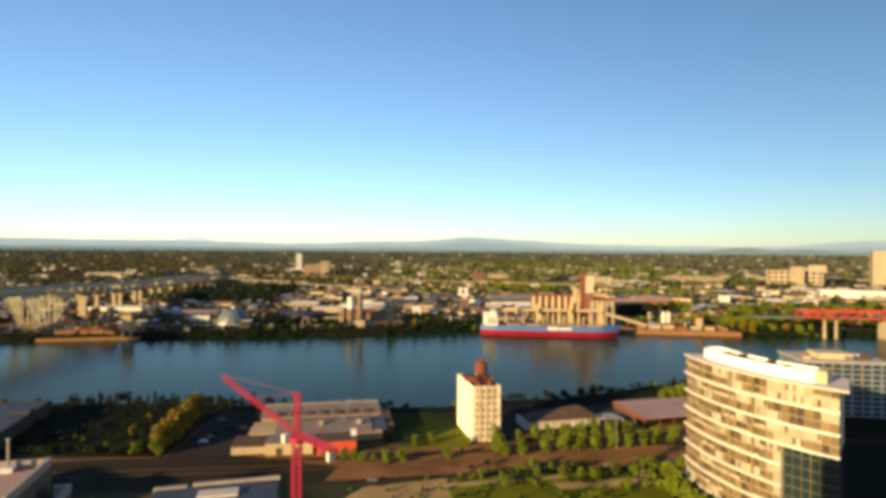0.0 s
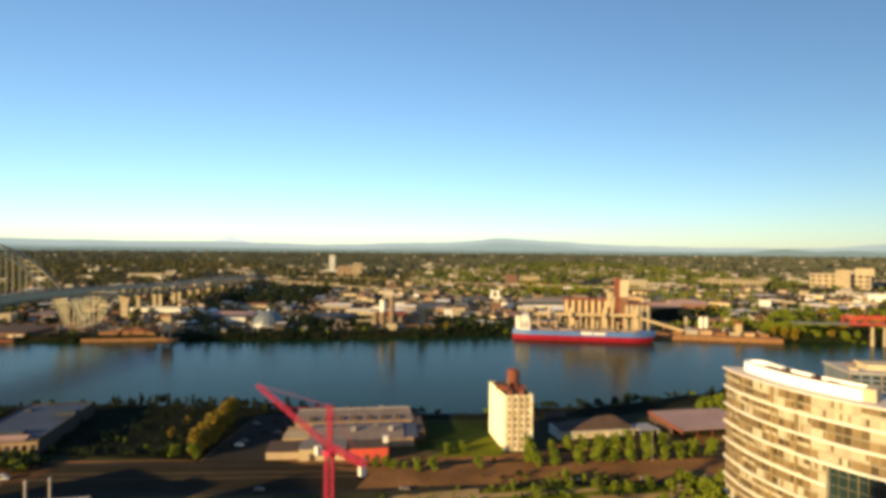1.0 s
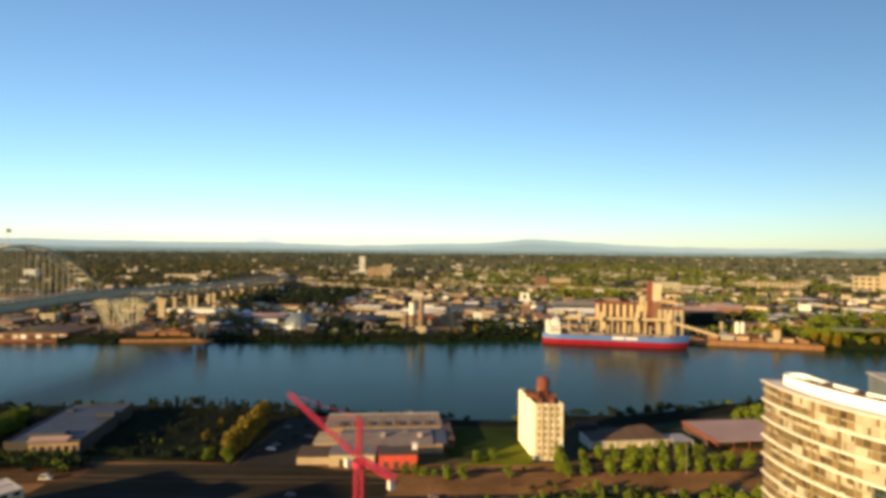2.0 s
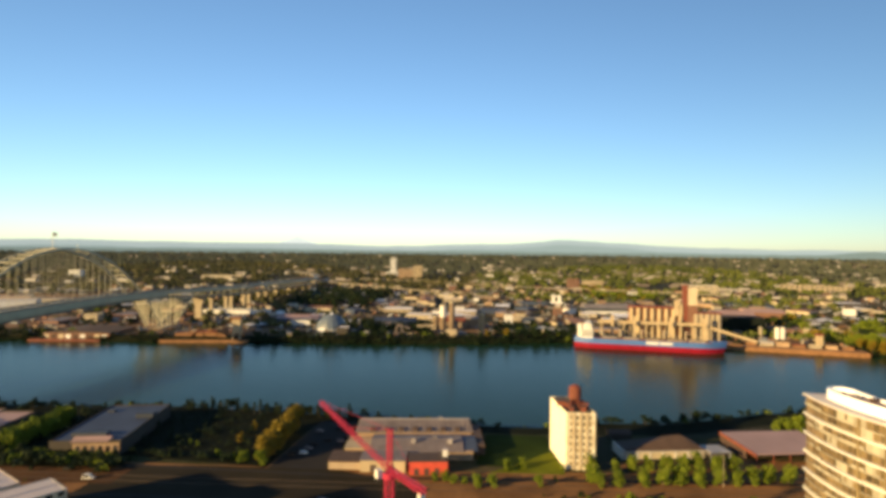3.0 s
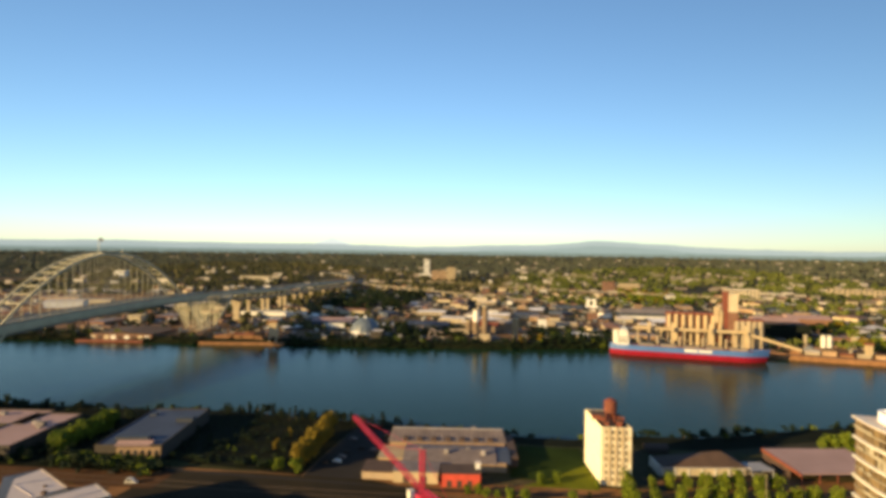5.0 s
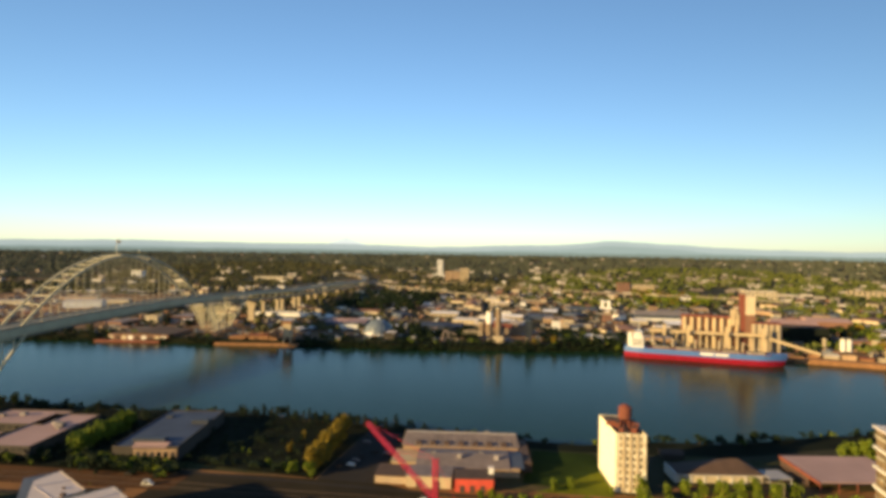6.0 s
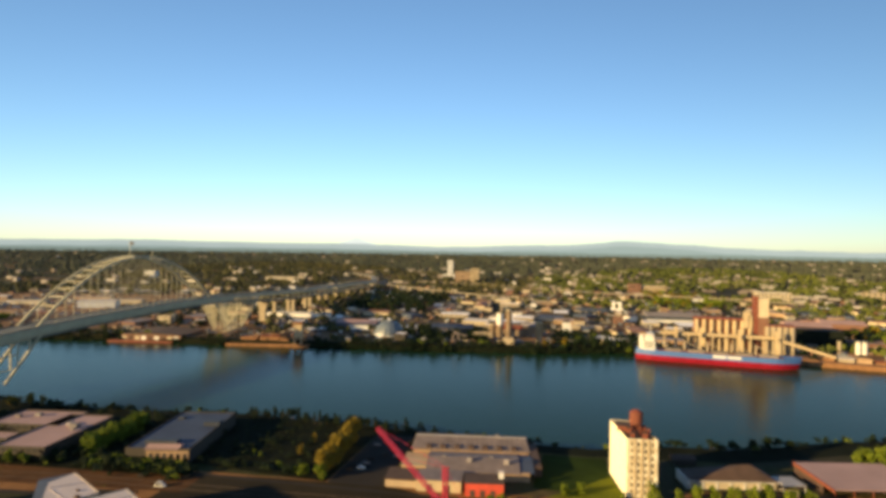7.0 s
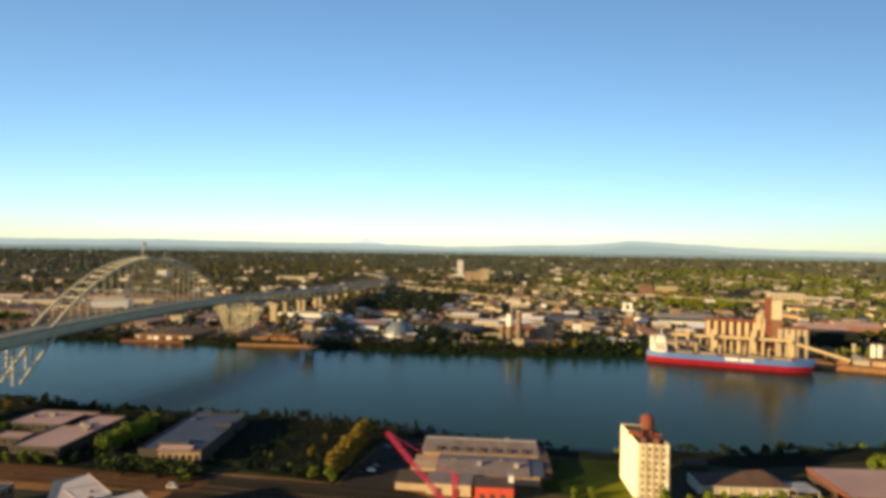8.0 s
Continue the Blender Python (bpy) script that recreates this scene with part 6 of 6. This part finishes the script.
# ---- rail yard: earth, gravel tracks and standing wagons ----
def build_rail_yard():
    s = Shape()
    n, k = 44, 42
    pts, faces = [], []
    for i in range(n + 1):
        for j in range(k + 1):
            x, y = yard_at(-345 + 495 * i / n, -190 + 475 * j / k)
            pts.append((x, y, max(float(ground_z(x, y)), -4.0) + 0.35))
    for i in range(n):
        for j in range(k):
            if in_yard(*pts[i * (k + 1) + j][:2]):
                faces.append((i * (k + 1) + j, (i + 1) * (k + 1) + j, (i + 1) * (k + 1) + j + 1, i * (k + 1) + j + 1))
    s.add(pts, faces)
    tagged(part("yard", s, FAR_EARTH), "red-brown earth and cinders of a rail yard", "yard", kind="structure")
    for v, wide, paint, words in ((0, 9, CLAY_GRAVEL, "pale gravel service road through the rail yard"), (-60, 3.4, MID_ROOF, "grey gravel bed of a rail track"), (-48, 3.4, MID_ROOF, "grey gravel bed of a rail track"),
                                  (100, 3.4, MID_ROOF, "grey gravel bed of a rail track"), (112, 3.4, MID_ROOF, "grey gravel bed of a rail track"), (124, 3.4, MID_ROOF, "grey gravel bed of a rail track"), (190, 6, CLAY_GRAVEL, "pale gravel road behind the rail yard")):
        line = [yard_at(a, v) for a in range(-335, 141, 19)]
        bed = Shape().ribbon([(x, y, float(ground_z(x, y)) + 0.5) for x, y in line], wide, 0.4)
        tagged(part("track_bed" if wide < 4 else "road", bed, paint), words, "track" if wide < 4 else "road", kind="structure")
    yr = random.Random(77)
    protos = []
    for paint, words in ((TAN_WALL, "brown box wagon standing in the rail yard"), (CONCRETE, "pale grey hopper wagon standing in the rail yard"), (RUST, "rust-red box wagon standing in the rail yard"), (WHITE, "white refrigerator wagon standing in the rail yard")):
        t = thing("rail_wagon", pose(0, 0, -70), words, "wagon", "wagons in the rail yard")
        part("body", Shape().box(-7.6, 7.6, -1.5, 1.5, 1.2, 4.0), paint, t)
        part("roof", Shape().gable(-7.7, 7.7, -1.55, 1.55, 4.0, 4.5, "x"), MID_ROOF if paint is not WHITE else WHITE_ROOF, t)
        part("underframe", Shape().box(-8, 8, -1.2, 1.2, 0.85, 1.2).box(-6.2, -3.8, -1.1, 1.1, 0, 0.85).box(3.8, 6.2, -1.1, 1.1, 0, 0.85), DARK_ROOF, t)
        protos.append(t)
    turn = math.degrees(math.atan2(YARD_WAY[1], YARD_WAY[0]))
    used = 0
    for v, a, b in ((100, -320, -110), (112, -250, -60), (124, -330, -170), (-48, -90, 60)):
        at = a
        while at < b:
            if yr.random() < 0.62:
                x, y = yard_at(at, v)
                m = local(x, y, float(ground_z(x, y)) + 0.7, turn)
                if used < len(protos):
                    protos[used].matrix_basis = m
                else:
                    copy_thing(yr.choice(protos), m)
                used += 1
            at += 17
    for a, v, w, d, h, wall, roof, words in ((-96, 92, 58, 16, 7, CREAM, WHITE_ROOF, "long white-roofed rail shed"), (-210, 150, 96, 20, 8, TAN_WALL, TOWN_ROOF, "long pale-roofed rail workshop"),
                                             (-300, 175, 60, 18, 7, BRICK, TOWN_ROOF, "brick rail store with a pale roof"), (-20, 175, 70, 16, 6, TAN_WALL, MID_ROOF, "low brown rail shed"), (70, 120, 46, 22, 7, CREAM, MID_ROOF, "cream depot shed with a grey roof")):
        block(*yard_at(a, v), w, d, h, turn, wall, roof, words, "shed", pitch=1.5)


build_rail_yard()


# ---- elevated motorways behind the works ----
def viaduct(line, z0, z1, width, label):
    t = thing("viaduct", pose(0, 0, 0), label, "viaduct")
    pts = [Vector(p) for p in line]
    n = len(pts)
    zs = [z0 + (z1 - z0) * i / (n - 1) for i in range(n)]
    line3 = [Vector((*p, z)) for p, z in zip(pts, zs)]
    s = Shape().ribbon(line3, width, 1.6)
    off = []
    for i in range(n):
        d = (pts[min(i + 1, n - 1)] - pts[max(i - 1, 0)]).normalized()
        off.append(line3[i] + Vector((d.y, -d.x, 0)) * width / 2 + Vector((0, 0, 1.0)))
    w = Shape().ribbon(off, 0.4, 1.5)
    for i in range(n - 1):
        a, b = line3[i], line3[i + 1]
        k = max(1, int((b - a).length / 35))
        for j in range(k):
            p = a + (b - a) * (j + .5) / k
            g0 = float(ground_z(p.x, p.y))
            part("pier", Shape().box(p.x - 3, p.x + 3, p.y - 1.2, p.y + 1.2, g0 - 1, p.z - .8), CONCRETE, t)
    part("deck", s, DECK, t)
    part("barrier", w, CONCRETE, t)


viaduct([(-720, 1640), (-545, 1750), (-343, 1720), (-178, 1600), (-38, 1536), (74, 1497), (261, 1451), (420, 1380)], 26, 24, 16, "long pale concrete motorway viaduct")
viaduct([(-560, 1480), (-406, 1400), (-247, 1326), (-120, 1290), (-40, 1300)], 32, 14, 12, "curving concrete motorway ramp")
viaduct([(-600, 1500), (-640, 1640), (-720, 1800), (-860, 1950)], 34, 38, 18, "concrete motorway viaduct joining the bridge")

# ---- the rest of the far town ----
TAKEN = np.array([(o.location.x, o.location.y) for o in bpy.data.objects if o.parent is None and o.location.y > 640])
tr = random.Random(21)


def unit_building(wall, roof, kind):
    """Unit-sized building, to be copied at many sizes."""
    t = thing("building", pose(0, 0, -60), "", "building", "town buildings")
    part("wall", Shape().box(-.5, .5, -.5, .5, -0.3, 1), wall, t)
    if kind == "pitched":
        part("roof", Shape().gable(-.52, .52, -.53, .53, 1, 1.5, "x"), roof, t)
    else:
        part("roof", Shape().box(-.49, .49, -.49, .49, 1, 1.02), roof, t)
        part("parapet", Shape().box(-.5, .5, -.5, -.49, 1, 1.07).box(-.5, .5, .49, .5, 1, 1.07).box(-.5, -.49, -.49, .49, 1, 1.07).box(.49, .5, -.49, .49, 1, 1.07), wall, t)
    if kind != "pitched" or tr.random() < 0.5:
        me = Shape().box(-.03, .03, -0.012, 0.01, 0.35, 0.7).mesh("window")
        me.materials.append(GLASS)
        for i in range(6):
            part("window", me, None, t, m=pose(-.42 + .168 * i, -.5, 0))
    return t


UNITS = [
    (unit_building(CREAM, TOWN_ROOF, "flat"), "low cream commercial building with a pale flat roof"),
    (unit_building(CONCRETE, TOWN_ROOF, "flat"), "low concrete warehouse with a pale flat roof"),
    (unit_building(TAN_WALL, MID_ROOF, "flat"), "low tan warehouse with a grey flat roof"),
    (unit_building(BRICK, GREY_ROOF, "flat"), "red brick warehouse with a grey flat roof"),
    (unit_building(CREAM, DARK_ROOF, "pitched"), "cream house with a dark pitched roof"),
    (unit_building(WHITE, GREY_ROOF, "pitched"), "white house with a grey pitched roof"),
    (unit_building(CREAM, BRICK, "pitched"), "pale workshop with a reddish brown pitched roof"),
    (unit_building(BLUE_ROOF, BLUE_ROOF, "flat"), "blue-grey metal shed with a flat roof"),
    (unit_building(DARK_WALL, TOWN_ROOF, "flat"), "dark-walled warehouse with a pale flat roof"),
]
for u, words in UNITS:
    tagged(u, words)
placed = []
tries = 0
while len(placed) < 255 and tries < 9000:
    tries += 1
    a = radians(tr.uniform(-58, 44))
    r = 720 + 850 * tr.random() ** 0.9
    x, y = r * math.sin(a), EYE_Y + r * math.cos(a)
    shore = float(far_shore(x))
    if y < shore + 45 or abs(x - float(BX(min(y, 1500)))) < 26 and y < 1520:
        continue
    if in_yard(x, y) or x > 380 and y < 900 or (x < -700 and y < 900 and tr.random() < .5):
        continue
    if np.min(np.hypot(TAKEN[:, 0] - x, TAKEN[:, 1] - y)) < 34 or any(abs(x - p[0]) < 17 + p[2] / 2 and abs(y - p[1]) < 15 + p[3] / 2 for p in placed):
        continue
    big = y < 1350 and tr.random() < 0.55
    w, d, h = (tr.uniform(22, 64), tr.uniform(20, 46), tr.uniform(3.5, 6.5)) if big else (tr.uniform(10, 22), tr.uniform(9, 16), tr.uniform(4.5, 9))
    u, words = UNITS[tr.choice([0, 0, 1, 2, 2, 3, 6, 7, 7, 8, 8] if big else [0, 1, 2, 3, 4, 4, 5, 6, 8])]
    placed.append((x, y, w, d))
    k = copy_thing(u, local(x, y, float(ground_z(x, y)), tr.choice([3, 3, 3, 93, 48]) + tr.uniform(-3, 3)))
    k.scale = (w, d, h)
for u, words in UNITS:      # the first of each kind stands in the town too
    u.matrix_basis = local(-420 + 70 * UNITS.index((u, words)), 1440 + 12 * UNITS.index((u, words)), float(ground_z(-420, 1440)), 3) @ Matrix.Diagonal((18, 14, 7, 1))


def build_far_houses(name, count, lo, hi, seed, label, colours, sizes):
    """Houses too far off to be told apart, as one mass."""
    g = np.random.default_rng(seed)
    r = lo + (hi - lo) * g.random(count)
    a = np.radians(g.uniform(-60, 48, count))
    x, y = r * np.sin(a), EYE_Y + r * np.cos(a)
    z = ground_z(x, y)
    s = Shape()
    for px, py, pz in zip(x, y, z):
        if np.min(np.hypot(TAKEN[:, 0] - px, TAKEN[:, 1] - py)) < 40 or (px < -0.12 * py and g.random() < 0.7):
            continue
        w, d, h = g.uniform(*sizes), g.uniform(8, 14), g.uniform(4, 9)
        s.box(px - w / 2, px + w / 2, py - d / 2, py + d / 2, pz - 2, pz + h)
        if w < 18:
            s.gable(px - w / 2 - .5, px + w / 2 + .5, py - d / 2 - .5, py + d / 2 + .5, pz + h + .02, pz + h + 3, "x")
    me = s.mesh(name)
    me.materials.append(island_mat(name + "_paint", colours, noise_scale=0.01))
    tagged(new(name, me), label, "houses", kind="stuff")


PALE = [(0.09, 0.075, 0.07), (0.17, 0.14, 0.12), (0.28, 0.25, 0.22), (0.48, 0.46, 0.43)]
build_far_houses("town_houses", 520, 1480, 2500, 8, "houses and shops of the town beyond the motorway", PALE, (9, 34))
build_far_houses("far_houses", 330, 2500, 4500, 9, "pale distant houses among the trees", PALE, (9, 30))

# bank trees and bushes of the far side
def build_far_bank():
    s, offs = Shape(), (-3, 0, 3, 6, 9, 13, 18)
    xs = list(range(-900, 801, 10))
    pts = [(x, float(far_shore(x)) + o, float(ground_z(x, far_shore(x) + o)) + 0.2) for x in xs for o in offs]
    k = len(offs)
    s.add(pts, [(i * k + j, (i + 1) * k + j, (i + 1) * k + j + 1, i * k + j + 1) for i in range(len(xs) - 1) for j in range(k - 1)])
    tagged(part("far_bank", s, GROWTH_AND_SHADE, smooth=True), "dark overgrown slope of the far bank", "bank", kind="structure")


build_far_bank()
spots = []
for i in range(620):
    x = rng.uniform(-720, 620)
    if (44 < x < 240 or 246 < x < 372 or -598 < x < -500 or -462 < x < -358) and rng.random() < .9:
        continue
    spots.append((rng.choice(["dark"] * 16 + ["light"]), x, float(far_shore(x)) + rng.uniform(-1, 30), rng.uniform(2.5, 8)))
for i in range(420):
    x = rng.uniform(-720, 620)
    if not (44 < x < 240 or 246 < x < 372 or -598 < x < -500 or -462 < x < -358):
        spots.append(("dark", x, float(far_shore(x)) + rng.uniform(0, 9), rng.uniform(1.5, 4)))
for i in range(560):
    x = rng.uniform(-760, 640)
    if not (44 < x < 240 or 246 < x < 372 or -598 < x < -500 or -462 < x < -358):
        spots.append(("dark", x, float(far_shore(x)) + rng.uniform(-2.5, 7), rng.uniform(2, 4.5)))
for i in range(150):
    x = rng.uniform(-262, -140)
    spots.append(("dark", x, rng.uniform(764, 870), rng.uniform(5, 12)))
for i in range(170):
    x = rng.uniform(-60, 60)
    spots.append((rng.choice(["dark"] * 12 + ["light"]), x, rng.uniform(785, 900), rng.uniform(4, 9)))
for i in range(330):
    x = rng.uniform(350, 760)
    spots.append((rng.choice(["light", "light", "light", "dark", "dark", "gold"]), x, float(far_shore(x)) + rng.uniform(15, 300), rng.uniform(7, 17)))
for i in range(220):
    x = rng.uniform(-900, -560)
    y = float(far_shore(x)) + rng.uniform(10, 420)
    if not in_yard(x, y):
        spots.append((rng.choice(["light"] + ["dark"] * 6), x, y, rng.uniform(4, 11)))
for i in range(40):
    spots.append((rng.choice(["light", "light", "dark"]), rng.uniform(-1010, -872), rng.uniform(676, 722), rng.uniform(6, 12)))
for i in range(120):
    spots.append((rng.choice(["light", "light", "gold"]), rng.uniform(110, 250), rng.uniform(1270, 1600), rng.uniform(9, 16)))
for i in range(150):
    spots.append(("dark", rng.uniform(-470, -320), rng.uniform(1020, 1330), rng.uniform(9, 19)))
grove(spots, "bushes and trees along the far bank", "bushes", 3)
for i in range(44):
    x = rng.uniform(374, 480)
    tree(rng.choice(["bushy"] * 5 + ["gold"]), x, float(far_shore(x)) + rng.uniform(2, 46), rng.uniform(11, 18), "willows at the far bank")
for x in (-62, -50, -38, -25, -12, 0, 14, 26, 36, -330, -300, -262, -238, -200, -182):
    tree(rng.choice(["dark", "dark", "dark", "gold"]), x, float(far_shore(x)) + rng.uniform(8, 16), rng.uniform(7, 12), "far bank trees")


def build_clutter(count, seed):
    """Vehicles, containers, stacks and small sheds in the yards of the works, too small to be told apart."""
    g = np.random.default_rng(seed)
    s = Shape()
    r = 740 + 820 * g.random(count)
    a = np.radians(g.uniform(-56, 44, count))
    for px, py in zip(r * np.sin(a), EYE_Y + r * np.cos(a)):
        if py < float(far_shore(px)) + 22:
            continue
        w, d, h = g.choice([4.5, 5, 6, 12, 14]), g.choice([2, 2.5, 3, 6]), g.uniform(1.5, 4)
        s.obox((px, py, float(ground_z(px, py)) + h / 2 - .2), (w, d, h + .4), g.choice([0.05, 1.62, 0.8]))
    me = s.mesh("yard_clutter")
    me.materials.append(island_mat("yard_clutter_paint", [(0.03, 0.03, 0.03), (0.16, 0.08, 0.05), (0.24, 0.2, 0.15), (0.10, 0.12, 0.15), (0.5, 0.48, 0.44)]))
    tagged(new("yard_clutter", me), "vehicles, containers and stacks in the yards", "clutter", kind="stuff")


build_clutter(3600, 6)
